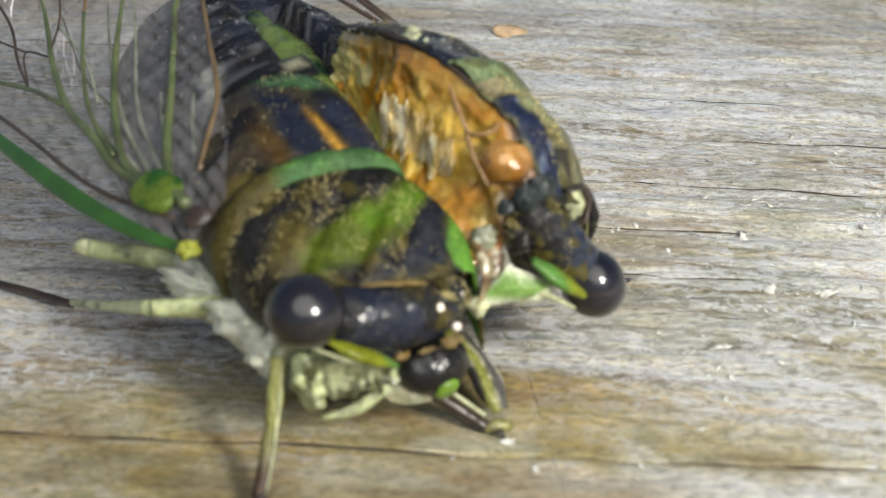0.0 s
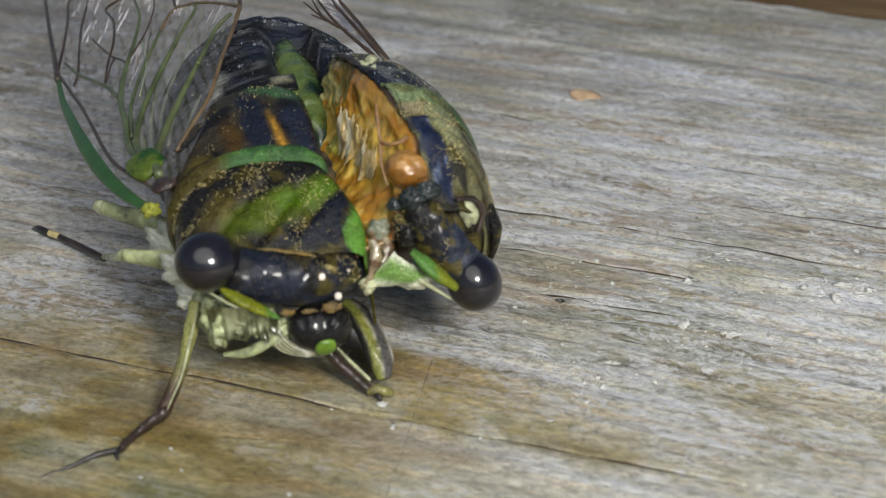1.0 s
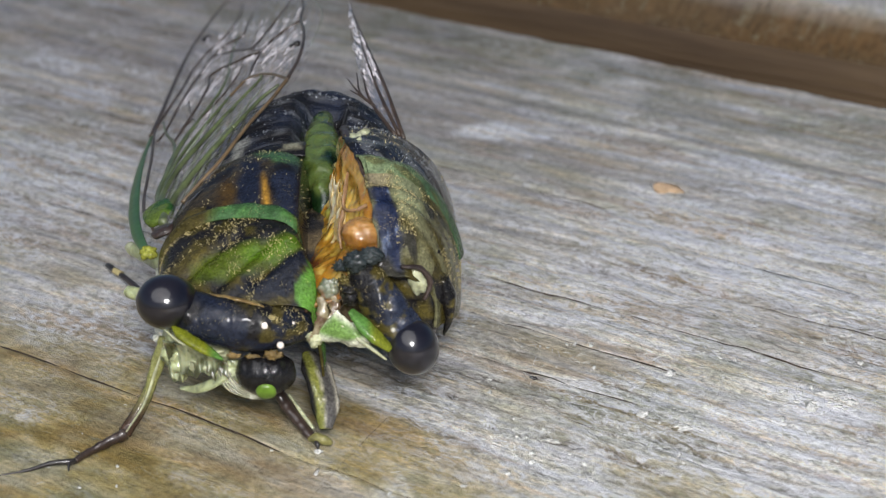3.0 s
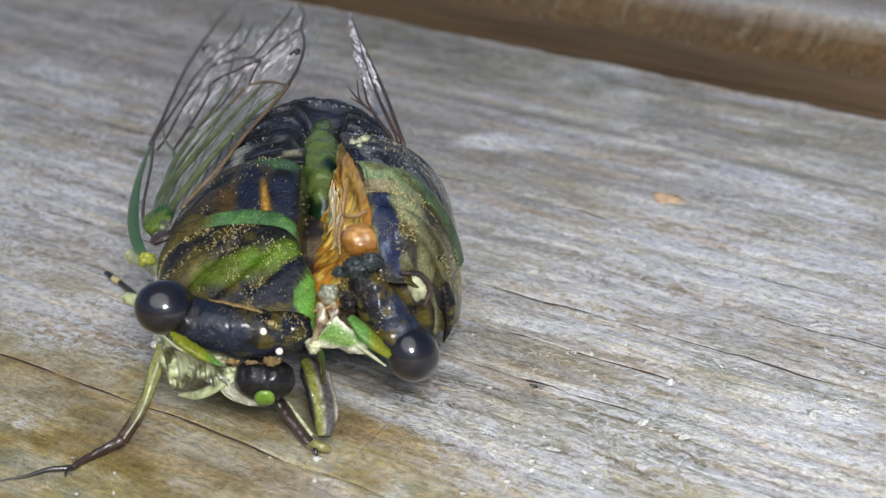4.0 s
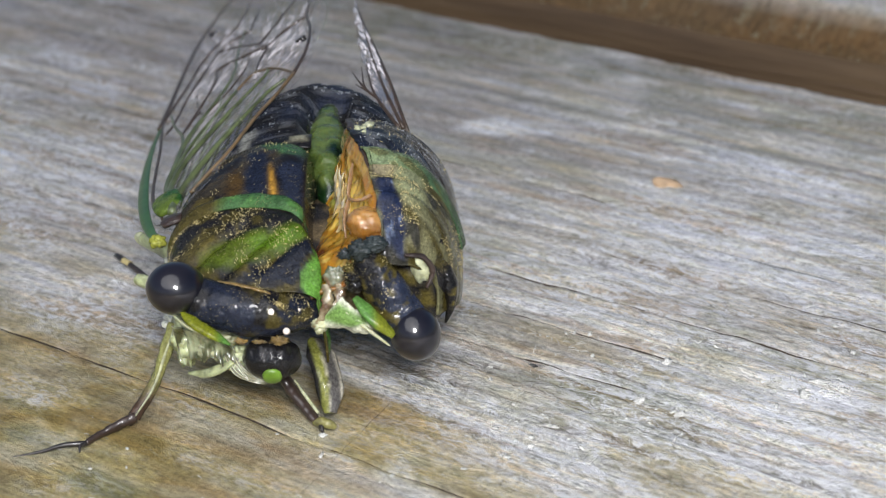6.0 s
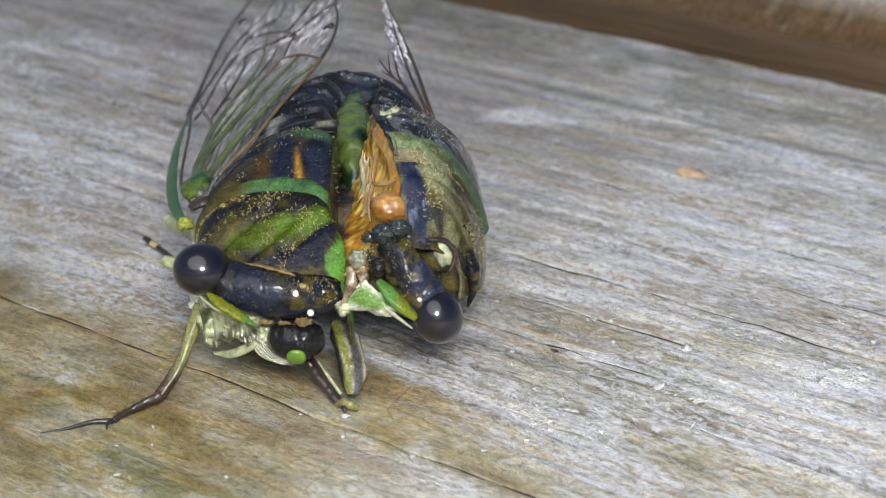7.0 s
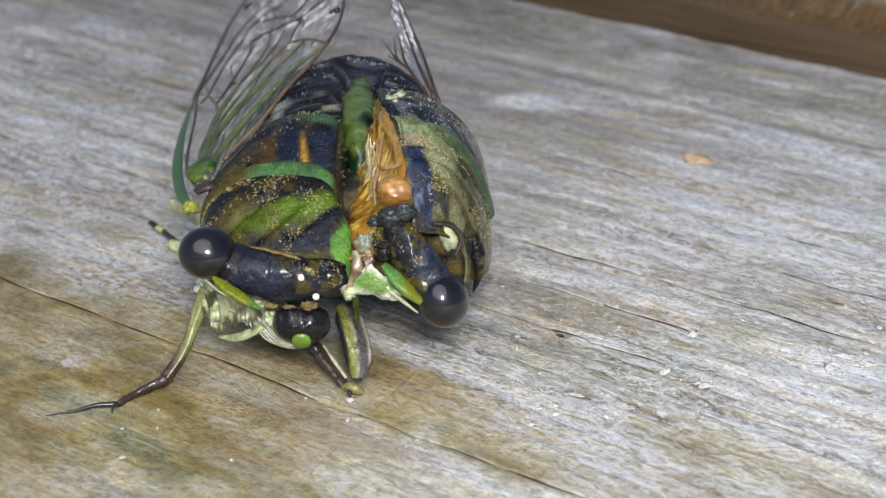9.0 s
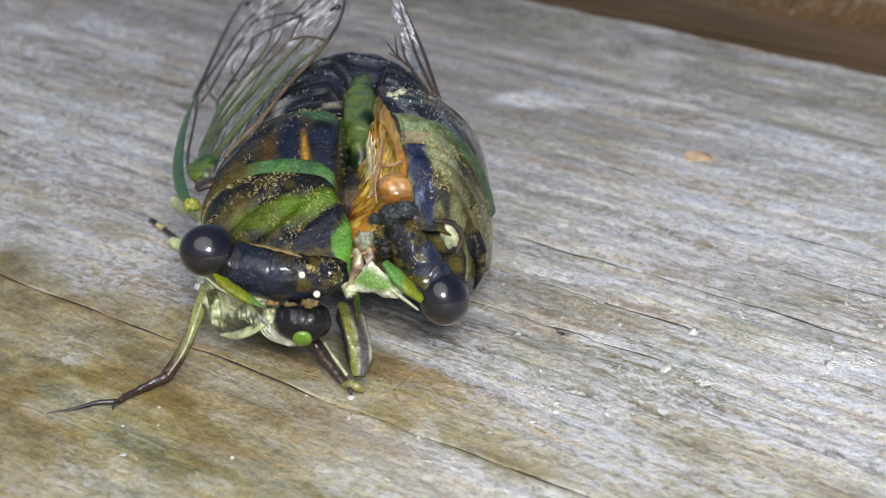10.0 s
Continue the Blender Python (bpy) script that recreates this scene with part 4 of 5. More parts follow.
mid = np.repeat(gut.reshape(110, 28, 3).mean(1), 28, 0)
swell = 0.22 * vnoise(gut[:, 0] * 1.1 + 9, gut[:, 1] * 0.55, 97) + 0.12 * vnoise(gut[:, 0] * 1.7, gut[:, 1] * 1.5, 98)
vf = (mid + (gut - mid) * (1 + swell)[:, None], vf[1])
# near black low down: shade of the split is put into the gut's colour
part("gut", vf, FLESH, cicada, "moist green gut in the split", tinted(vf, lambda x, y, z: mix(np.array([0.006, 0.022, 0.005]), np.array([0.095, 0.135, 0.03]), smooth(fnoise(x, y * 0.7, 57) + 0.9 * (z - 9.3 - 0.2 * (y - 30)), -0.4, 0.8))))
crumbs = np.random.RandomState(17)
vf = joined(*[ball((-2.35 + 0.25 * crumbs.normal(), 24.2 + 0.45 * crumbs.normal(), 12.15 - 0.1 * k / 14), crumbs.uniform(0.1, 0.3, 3) * (1, 1, 0.6), lumps=0.5, size=0.4, seed=int(k), nu=12, nv=16) for k in range(10)])
part("torn_edge", vf, PALE, cicada, "pale crumbled edge of the shell")
vf = tube([(-3.1, 28.6, 11.2), (-3.1, 26.8, 11.7), (-3.05, 25.0, 12.1), (-2.8, 23.4, 12.15), (-2.4, 21.9, 11.9), (-2.0, 20.4, 11.35)], [0.06, 0.16, 0.2, 0.15, 0.13, 0.06], 90, 10, 0.7, bumps=0.5)
part("torn_edge", vf, LEGDARK, cicada, "dark ragged rim of the torn shell")

vf = ball((-3.75, 17.15, 7.0), (0.5, 0.4, 0.6), (0, 20, 0), 30, 40, lumps=0.22, size=0.5)
part("torn_skin", vf, FLESH, cicada, "pale grey-green torn membrane", tinted(vf, lambda x, y, z: mix(np.array([0.16, 0.09, 0.05]), np.array([0.17, 0.18, 0.12]), smooth(fnoise(x * 1.5, z * 1.5, 99), -0.3, 0.4))))

# belly that carries both halves
vf = ball((0.2, 19.1, 6.2), (1.7, 1.9, 2.8), (0, 0, 0), lumps=0.06, size=0.7)
part("neck", vf, DULL, cicada, "", tinted(vf, lambda x, y, z: mix(BLACK * 1.5, OCHRE * 0.8, smooth(fnoise(x * 1.6, z * 1.6, 66), -0.1, 0.5))))
vf = ball((-4.9, 26.2, 4.4), (6.2, 7.0, 3.2), lumps=0.03)
part("belly", vf, SHELL, cicada, "", tinted(vf, lambda x, y, z: mix(np.array([0.12, 0.09, 0.05]), BLACK * 2, smooth(fnoise(x * 0.8, y * 0.8, 59), -0.3, 0.3))))

# ---- head: left part whole, right part torn back ----
def head_colour(x, y, z):
    c = mix(BLACK, INK, smooth(fnoise(x, z, 61), -0.4, 0.3))
    dust = smooth(fnoise(x * 1.8 + 3, z * 1.8, 62), 0.1, 0.6) * smooth(x, -8.4, -6.8)
    dust = np.maximum(dust, np.exp(-(((z - 4.55 - 0.1 * (x + 7)) / 0.3) ** 2)) * smooth(x, -8.6, -7.6) * (0.6 + 0.4 * vnoise(x * 3, z * 3, 88)))
    return mix(c, OCHRE * 0.6, 0.8 * np.clip(dust, 0, 1))


vf = joined(tube([(-10.9, 16.95, 6.8), (-9.7, 16.5, 6.25), (-8.2, 16.35, 5.85), (-6.7, 16.4, 5.62), (-5.5, 16.7, 5.5), (-4.8, 17.1, 5.35)], [0.95, 1.08, 1.12, 1.22, 1.15, 0.95, 0.6], 110, 72, 1.0, (0, 0, 1)),
            ball((-6.45, 15.95, 5.6), (1.0, 0.55, 0.9), (20, 10, 0), 40, 50), ball((-8.8, 15.8, 5.7), (0.95, 0.5, 0.65), (20, 15, 0), 40, 50))
face = np.asarray(vf[0])
face = face + (0.13 * fnoise(face[:, 0] * 0.9, face[:, 2] * 1.1, 67, 3))[:, None] * np.array([0.2, -0.8, 0.5])
vf = (face, vf[1])
head = part("head", vf, SHELL, cicada, "glossy black head with ochre dusting", tinted(vf, head_colour))
hairs(vf, head, 5500, 12, lambda p: (p[:, 0] > -8.4), 0.15, None, 0.02)
vf = tube([(-9.1, 16.5, 7.32), (-8.1, 16.2, 7.22), (-6.8, 16.2, 6.78), (-5.5, 16.4, 6.0), (-4.9, 16.6, 5.75)], [0.05, 0.13, 0.11, 0.12, 0.05], 70, 10, 0.5, bumps=0.4)
seam = part("head_seam", vf, SEAM, cicada, "ochre seam between head and pronotum")
hairs(vf, seam, 700, 15, None, 0.14, GOLD, 0.018)
vf = joined(ball((-8.2, 15.5, 4.66), (0.3, 0.16, 0.12), (0, 10, 15), lumps=0.5, size=0.35), ball((-6.35, 15.2, 4.78), (0.42, 0.16, 0.18), (0, -8, -10), lumps=0.5, size=0.35, seed=3), ball((-7.3, 15.3, 4.7), (0.3, 0.1, 0.08), lumps=0.5, size=0.35, seed=5))
part("neck", ball((-6.4, 17.6, 6.0), (2.2, 1.1, 0.95), (0, 14, 0), lumps=0.05), DARK, cicada, "dark neck membrane")
crust = part("face_seam", vf, SEAM, cicada, "ochre crust above the clypeus")
hairs(vf, crust, 700, 18, None, 0.12, GOLD, 0.02)
vf = ball((-6.8, 15.75, 3.62), (1.4, 1.08, 1.03), (25, 6, 0), 44, 60, lumps=0.02)
across = np.asarray(vf[0])
vf = (across + np.stack([0 * across[:, 0], 0 * across[:, 0], 0.04 * np.sin(across[:, 0] * 11) * smooth(across[:, 2], 3.4, 4.2)], -1), vf[1])
part("clypeus", vf, GLOSSY, cicada, "swollen glossy black clypeus", tinted(vf, lambda x, y, z: 0 * x[:, None] + BLACK))
vf = ball((-6.75, 14.9, 3.1), (0.46, 0.24, 0.52), (28, 0, 0), power=0.85)
part("clypeus_spot", vf, LEAFY, cicada, "bright green spot")


def cheek_band():
    """Cream skin with fine ridges that hugs the lower side of the clypeus."""
    k = np.linspace(-0.6, 3.4, 49)
    rows = []
    for q in k:
        pts = [(-8.7 - 0.12 * q, 15.85, 4.1 - 0.1 * q), (-8.3 - 0.1 * q, 15.5, 3.3 - 0.11 * q), (-7.5 - 0.03 * q, 15.2 + 0.08 * q, 2.75 - 0.09 * q), (-6.7, 15.15 + 0.1 * q, 2.6 - 0.06 * q)]
        line = path_points(pts, 40)
        line[:, 1:] += 0.035 * math.cos(2 * math.pi * q) * np.array([-0.8, 0.3])
        rows.append(line)
    shade = 0.5 + 0.5 * np.cos(2 * math.pi * np.concatenate([np.repeat(k, 40)] * 2) - 0.6)
    return sheet(np.stack(rows, 0), 0.08), mix(np.array([0.07, 0.065, 0.035]), np.array([0.46, 0.45, 0.30]), shade)


vf, tone = cheek_band()
part("face_ridge", vf, FLESH, cicada, "finely ridged cream skin beside the clypeus", tone)
vf = tube([(-10.85, 15.7, 6.2), (-10.3, 15.3, 5.85), (-9.5, 15.1, 5.35), (-8.6, 15.0, 4.75)], [0.08, 0.34, 0.38, 0.32, 0.08], 44, 18, 0.6, bumps=0.03)
part("antennal_plate", vf, PLATE, cicada, "yellow-green ledge below the eye", tinted(vf, lambda x, y, z: mix(np.array([0.135, 0.15, 0.01]), np.array([0.075, 0.17, 0.035]), smooth(x, -9.4, -8.8))))
vf = tube([(-11.3, 15.9, 5.95), (-10.6, 15.35, 5.6), (-9.9, 15.15, 5.25)], [0.04, 0.08, 0.04], 30, 8)
part("face_ridge", vf, PALE, cicada, "cream rim")
vf = ball((-11.12, 16.6, 6.96), (1.42, 1.32, 1.26), (0, 12, 18), 48, 70)
eye = part("compound_eye", vf, EYE, cicada, "glossy blue-black bulging eye")
vf = ball((0.0, 15.45, 4.85), (1.2, 1.26, 1.34), (0, -20, -10), 48, 70)
part("compound_eye", vf, EYE, cicada, "dull grey-black eye on the torn head piece")
for p, r in (((-6.65, 15.52, 6.12), 0.2), ((-6.0, 15.4, 5.16), 0.17), ((-5.42, 16.02, 5.95), 0.09)):
    part("ocellus", ball(p, (r, r, r)), OCELLUS, cicada, "ocellus with its white glint put into the colour")
vf = joined(tube([(-2.5, 16.8, 8.5), (-1.9, 16.5, 7.6), (-1.2, 16.1, 6.5), (-0.5, 15.75, 5.6), (-0.1, 15.5, 5.0)], [0.45, 0.85, 1.0, 1.05, 1.08, 1.0], 80, 48, 0.9, (0, 1, 0)),
            ball((-2.6, 16.5, 7.3), (0.75, 0.55, 0.7), (0, 20, 0), 36, 46, lumps=0.3, size=0.6))
torn = np.asarray(vf[0])
vf = (torn + (0.16 * fnoise(torn[:, 0] * 1.1, torn[:, 2] * 1.1, 69, 3))[:, None] * np.array([0.3, -0.7, 0.5]), vf[1])
part("head", vf, SHELL, cicada, "torn black head piece carrying an eye", tinted(vf, lambda x, y, z: mix(mix(BLACK, INK * 1.6, smooth(x, -2.0, -0.8)), OCHRE * 0.55, smooth(fnoise(x * 2.0, z * 2.0, 63) + 0.35 * (-1.8 - x), 0.15, 0.55))))
hairs(vf, bpy.data.objects["head.001"], 5000, 19, lambda p: p[:, 0] < -1.2, 0.13, None, 0.02)
vf = joined(ball((-2.45, 16.35, 8.75), (0.6, 0.42, 0.5), lumps=0.18, size=0.7, nu=40, nv=50), ball((-1.75, 16.5, 8.95), (0.62, 0.4, 0.42), lumps=0.18, size=0.7, seed=5, nu=40, nv=50), ball((-3.15, 16.6, 8.45), (0.35, 0.3, 0.25), lumps=0.4, size=0.5, seed=6))
# pale blue patches put wet highlights into the dark teal colour
part("torn_edge", vf, GLOSSY, cicada, "wet ragged dark edge of the head piece", tinted(vf, lambda x, y, z: mix(np.array([0.018, 0.024, 0.025]), np.array([0.24, 0.29, 0.31]), smooth(fnoise(x * 1.3, y * 1.3 + z, 64), 0.45, 0.8))))
vf = tube([(-2.75, 15.5, 6.75), (-1.95, 15.0, 5.95), (-1.0, 14.75, 5.1)], [0.2, 0.44, 0.48, 0.25], 44, 18, 0.6, bumps=0.03)
part("antennal_plate", vf, PLATE, cicada, "yellow-green ledge below the torn eye", tinted(vf, lambda x, y, z: mix(np.array([0.075, 0.17, 0.035]), np.array([0.14, 0.16, 0.015]), smooth(x, -2.1, -1.6))))
vf = tube([(-3.2, 15.7, 5.9), (-2.1, 15.2, 5.15), (-1.2, 14.9, 4.5)], [0.05, 0.12, 0.1, 0.04], 40, 8)
part("face_ridge", vf, PALE, cicada, "cream rim")


def cheek_plate():
    u, v = np.meshgrid(np.linspace(0, 1, 30), np.linspace(0, 1, 20), indexing="ij")
    top = np.array([(-3.4, 16.0, 6.5), (-1.7, 15.25, 5.5)])
    low = np.array([(-4.7, 16.3, 4.95), (-2.2, 15.5, 4.85)])
    a = top[0] + (top[1] - top[0]) * u[..., None]
    b = low[0] + (low[1] - low[0]) * u[..., None]
    p = a + (b - a) * v[..., None]
    p[..., 1] -= 0.4 * np.sin(np.pi * u) * np.sin(np.pi * v)
    p[..., 2] += 0.12 * vnoise(u * 4, v * 2, 93) + 0.05 * vnoise(u * 11, v * 5, 94)
    return sheet(p[:, ::-1], 0.15)


vf = cheek_plate()
part("cheek_plate", vf, PLATE, cicada, "pale green plate with a white lower rim", tinted(vf, lambda x, y, z: mix(np.array([0.58, 0.59, 0.46]), np.array([0.14, 0.24, 0.06]), inside(x + rag(x, z, 0.1), z, [(-4.5, 5.3), (-3.6, 6.3), (-2.0, 5.6), (-2.9, 5.25)], 0.2))))
part("cheek_plate", ball((-4.5, 16.3, 4.95), (0.4, 0.3, 0.36), lumps=0.3, size=0.6), PALE, cicada, "cream joint")
for pts in ([(-4.2, 16.75, 6.9), (-4.05, 16.4, 6.2), (-4.35, 16.2, 5.5), (-4.65, 16.2, 4.9)], [(-3.7, 16.9, 6.9), (-3.5, 16.6, 6.4), (-3.7, 16.3, 5.9)]):
    vf = tube(pts, [0.12, 0.3, 0.22, 0.2], 40, 14, 0.4, (0, 1, 0.3), 0.3)
    part("torn_skin", vf, FLESH, cicada, "tan strip of torn skin", tinted(vf, lambda x, y, z: mix(np.array([0.09, 0.05, 0.022]), np.array([0.23, 0.19, 0.11]), smooth(fnoise(x * 2, z * 2, 92), -0.3, 0.4))))
vf = tube([(-0.4, 16.7, 8.3), (0.5, 17.0, 8.0), (0.9, 17.1, 7.2), (0.6, 16.9, 6.5)], [0.08, 0.15, 0.15, 0.08], 40, 10, bumps=0.2)
part("pronotal_rim", vf, LEGDARK, cicada, "dark curled rim")
part("pronotal_hollow", ball((0.3, 17.25, 7.3), (0.42, 0.3, 0.7), (0, -15, 0), lumps=0.12), PALE, cicada, "pale green hollow")
vf = tube([(1.5, 18.3, 7.0), (1.75, 18.3, 5.8), (1.7, 18.3, 4.6), (1.5, 18.2, 4.0)], [0.5, 0.75, 0.45, 0.1], 40, 14, 0.6, (1, 0, 0))
part("pronotal_lobe", vf, SHELL, cicada, "dark pointed lobe", tinted(vf, lambda x, y, z: mix(BLACK, OCHRE * 0.8, smooth(fnoise(x * 2, z * 2, 65), 0, 0.5))))

# pale waxy underside beside the head
for c, r, turn, m in (((-12.1, 23.6, 4.4), (0.75, 2.2, 1.0), (0, 0, 12), WHITE), ((-11.7, 20.6, 4.6), (0.95, 1.5, 1.0), (0, 0, 8), WHITE), ((-11.5, 19.0, 4.0), (0.8, 1.1, 0.8), (0, 0, 0), WHITE),
                       ((-10.8, 16.9, 4.0), (0.8, 0.65, 1.15), (0, 8, 0), LEAN), ((-9.6, 16.6, 4.1), (1.2, 0.8, 0.75), (0, 10, 0), PALE), ((-8.5, 16.3, 3.4), (0.85, 0.65, 0.55), (0, 0, 0), LEAN)):
    part("wax_patch", ball(c, r, turn, 36, 50, lumps=0.26, size=0.5), m, cicada, "pale waxy bloom on the underside")


def face_membrane():
    """Pleated pale skin from the cheek down to the mouth."""
    u, v = np.meshgrid(np.linspace(0, 1, 50), np.linspace(0, 1, 20), indexing="ij")
    a, b = path_points([(-11.5, 16.4, 5.1), (-10.2, 15.6, 5.1), (-8.6, 15.2, 4.5)], 50), path_points([(-11.1, 16.2, 3.0), (-9.9, 15.7, 3.1), (-8.5, 15.4, 3.5)], 50)
    low = (1.0 - 0.45 * np.abs(vnoise(u * 7, 0 * u, 87)) - 0.25 * np.exp(-(((u - 0.55) / 0.2) ** 2)))[..., None]
    p = a[:, None] * (1 - v[..., None] * low) + b[:, None] * v[..., None] * low
    p[..., 1] -= (0.12 * np.sin(u * 24 + 2 * v) + 0.06 * np.sin(u * 53 + 3 * v)) * (0.3 + v) - 0.5 * np.sin(np.pi * v) * 0.4
    return sheet(p[:, ::-1], 0.06)


vf = face_membrane()
part("face_membrane", vf, FLESH, cicada, "pale green pleated skin below the cheek", tinted(vf, lambda x, y, z: mix(np.array([0.045, 0.05, 0.02]), np.array([0.30, 0.32, 0.19]), smooth(fnoise(x * 1.6, z * 0.9, 85), -0.5, 0.3))))
u, v = np.meshgrid(np.linspace(0, 1, 30), np.linspace(-1, 1, 9), indexing="ij")
leaf = path_points([(-8.5, 15.6, 3.55), (-9.3, 15.65, 3.1), (-10.1, 15.9, 2.75), (-10.9, 16.3, 2.6)], 30)[:, None] + (0.24 * np.sin(np.pi * (0.15 + 0.85 * u)) * v)[..., None] * np.array([0.25, 0.3, 0.9])
leaf[..., 1] += 0.12 * v**2
vf = sheet(leaf, 0.06)
part("mouth_flap", vf, LEAN, cicada, "cream flap by the mouth")

# ---- legs ----
def leg(label, segments):
    top = None
    for name, pts, radii, material, flat in segments:
        vf = tube(pts, radii, 40, 12, flat, (0, 1, 0.2), 0.08)
        if top is None:
            top = part("leg", vf, material, cicada, label)
        else:
            part(name, vf, material, top)


knee = part("leg", tube([(-10.6, 18.6, 4.0), (-11.2, 18.3, 4.3), (-11.65, 18.0, 4.5)], [0.45, 0.55, 0.35], 30, 14), PALE, cicada, "olive front leg bent down to the wood")
vf = tube([(-11.6, 18.0, 4.45), (-12.1, 17.5, 3.2), (-12.78, 16.9, 1.65), (-13.65, 15.95, 0.52)], [0.34, 0.33, 0.27, 0.3, 0.33], 60, 16, 0.85, (0, 1, 0.2), 0.1)
part("tibia", vf, PLATE, knee, "", tinted(vf, lambda x, y, z: mix(np.array([0.05, 0.03, 0.02]), np.array([0.21, 0.21, 0.075]), smooth(z + 0.3 * fnoise(x * 2, z * 2, 82), 0.8, 3.0))))
hairs(vf, knee, 500, 13, None, 0.28, DARK, 0.01)
vf = tube([(-13.55, 15.8, 0.6), (-14.3, 15.35, 0.42), (-15.1, 14.75, 0.3), (-15.6, 14.15, 0.22)], [0.29, 0.25, 0.2, 0.17], 50, 12, 0.8, (0, 1, 0.2), 0.2)
part("tarsus", vf, LEGDARK, knee)
hairs(vf, knee, 500, 14, None, 0.3, DARK, 0.012)
part("ridge", tube([(-11.6, 17.7, 4.4), (-12.1, 17.2, 3.2), (-12.72, 16.6, 1.7), (-13.55, 15.68, 0.68)], [0.04, 0.07, 0.06, 0.03], 50, 6), PALE, knee, "pale ridge along the shin")
part("claw", tube([(-15.6, 14.15, 0.2), (-16.6, 13.9, 0.3), (-17.6, 13.65, 0.14), (-18.9, 13.3, 0.1)], [0.15, 0.12, 0.08, 0.03], 40, 8), DARK, knee)
part("claw", tube([(-15.6, 14.15, 0.2), (-15.8, 13.85, 0.25), (-15.8, 13.5, 0.1)], [0.12, 0.09, 0.03], 20, 8), DARK, knee)


def folded_femur():
    pts = [(-4.95, 18.4, 3.15), (-4.6, 17.5, 2.75), (-4.2, 16.3, 1.75), (-4.15, 15.25, 0.8)]
    vf = tube(pts, [0.4, 0.84, 0.86, 0.66, 0.3], 60, 28, 0.5, (0, 0.55, 0.83))
    mid = path_points(pts, 60)
    side = (np.asarray(vf[0])[:, 0].reshape(60, 28) - mid[:, :1]).ravel()
    c = mix(np.array([0.15, 0.155, 0.035]), np.array([0.075, 0.07, 0.065]), smooth(side, -0.08, 0.05))
    c = mix(c, np.array([0.52, 0.48, 0.38]), 0.9 * np.exp(-(((side - 0.58) / 0.07) ** 2)) + 0.5 * np.exp(-(((side + 0.02) / 0.03) ** 2)))
    return vf, mix(c, BLACK * 1.5, smooth(-side, 0.35, 0.5))


vf, tone = folded_femur()
femur = part("leg", vf, PLATE, cicada, "green and grey front leg folded under the head", tone)
part("tibia", tube([(-6.5, 17.0, 2.0), (-5.95, 16.4, 1.35), (-5.3, 15.7, 0.8), (-4.85, 15.15, 0.45)], [0.38, 0.42, 0.36, 0.3], 40, 14, 0.7, (0, 0.55, 0.83), 0.1), LEGDARK, femur)
part("ridge", tube([(-5.9, 16.75, 1.85), (-5.35, 16.1, 1.3), (-4.75, 15.4, 0.75)], [0.06, 0.1, 0.08], 30, 8), PALE, femur, "cream ridge")
part("tarsus", tube([(-4.95, 15.1, 0.4), (-4.55, 14.95, 0.5), (-4.15, 14.85, 0.4), (-3.95, 14.9, 0.25)], [0.16, 0.24, 0.26, 0.16], 30, 12, 1.0, (0, 0.3, 1), 0.12), OLIVE, femur)
part("claw", tube([(-4.6, 14.85, 0.4), (-4.55, 14.6, 0.35), (-4.5, 14.45, 0.1)], [0.14, 0.1, 0.03], 20, 8), DARK, femur)
leg("pale middle leg with a dark and yellow banded tarsus", [
    ("femur", [(-11.5, 21.5, 4.6), (-12.9, 22.2, 4.6), (-14.2, 23.0, 4.6)], [0.48, 0.45, 0.36], LEAN, 0.8),
    ("tibia", [(-14.2, 23.2, 4.5), (-14.6, 27.0, 2.6), (-15.0, 31.0, 0.7)], [0.32, 0.22, 0.16], LEAN, 1.0),
    ("tarsus", [(-15.0, 31.0, 0.6), (-16.2, 33.2, 0.45), (-17.2, 34.8, 0.4)], [0.17, 0.19, 0.17], LEGDARK, 1.0),
    ("band", [(-17.1, 34.7, 0.42), (-17.6, 35.3, 0.42)], [0.2, 0.2], GOLD, 1.0),
    ("claw", [(-17.6, 35.3, 0.4), (-18.2, 36.2, 0.4), (-18.5, 36.8, 0.12)], [0.19, 0.17, 0.05], DARK, 1.0),
])
leg("pale green middle leg knee under the wing", [
    ("femur", [(-11.3, 24.4, 4.6), (-13.2, 26.2, 4.8), (-14.7, 27.9, 4.8)], [0.5, 0.5, 0.42], LEAN, 0.8),
    ("tip", [(-14.7, 27.9, 4.8), (-14.95, 28.2, 4.8), (-15.2, 28.5, 4.7)], [0.42, 0.38, 0.2], PALE, 0.9),
])

# ---- wings: sheets between a front edge and a hind edge, roofed over the body ----
def wing_sheet(front, hind, n=260, m=110, wrinkle=0.06, seed=71):
    a, b = path_points(front, n), path_points(hind, n)
    v = np.linspace(0, 1, m)[None, :, None]
    p = a[:, None] * (1 - v) + b[:, None] * v
    p[..., 2] += 0.5 * np.sin(np.pi * v[..., 0]) * np.linspace(0.2, 1, n)[:, None]
    p[..., 2] += wrinkle * fnoise(p[..., 0] * 0.8, p[..., 1] * 0.5, seed, 2)
    return p


def on_wing(grid, marks, lift=0.03):
    """Places on a wing sheet from shares along and across it."""
    n, m = grid.shape[:2]
    out = []
    for s, t in marks:
        i, j = s * (n - 1), t * (m - 1)
        i0, j0 = min(int(i), n - 2), min(int(j), m - 2)
        fu, fv = i - i0, j - j0
        p = (grid[i0, j0] * (1 - fu) + grid[i0 + 1, j0] * fu) * (1 - fv) + (grid[i0, j0 + 1] * (1 - fu) + grid[i0 + 1, j0 + 1] * fu) * fv
        out.append(p + np.array([0, 0, lift]))
    return out


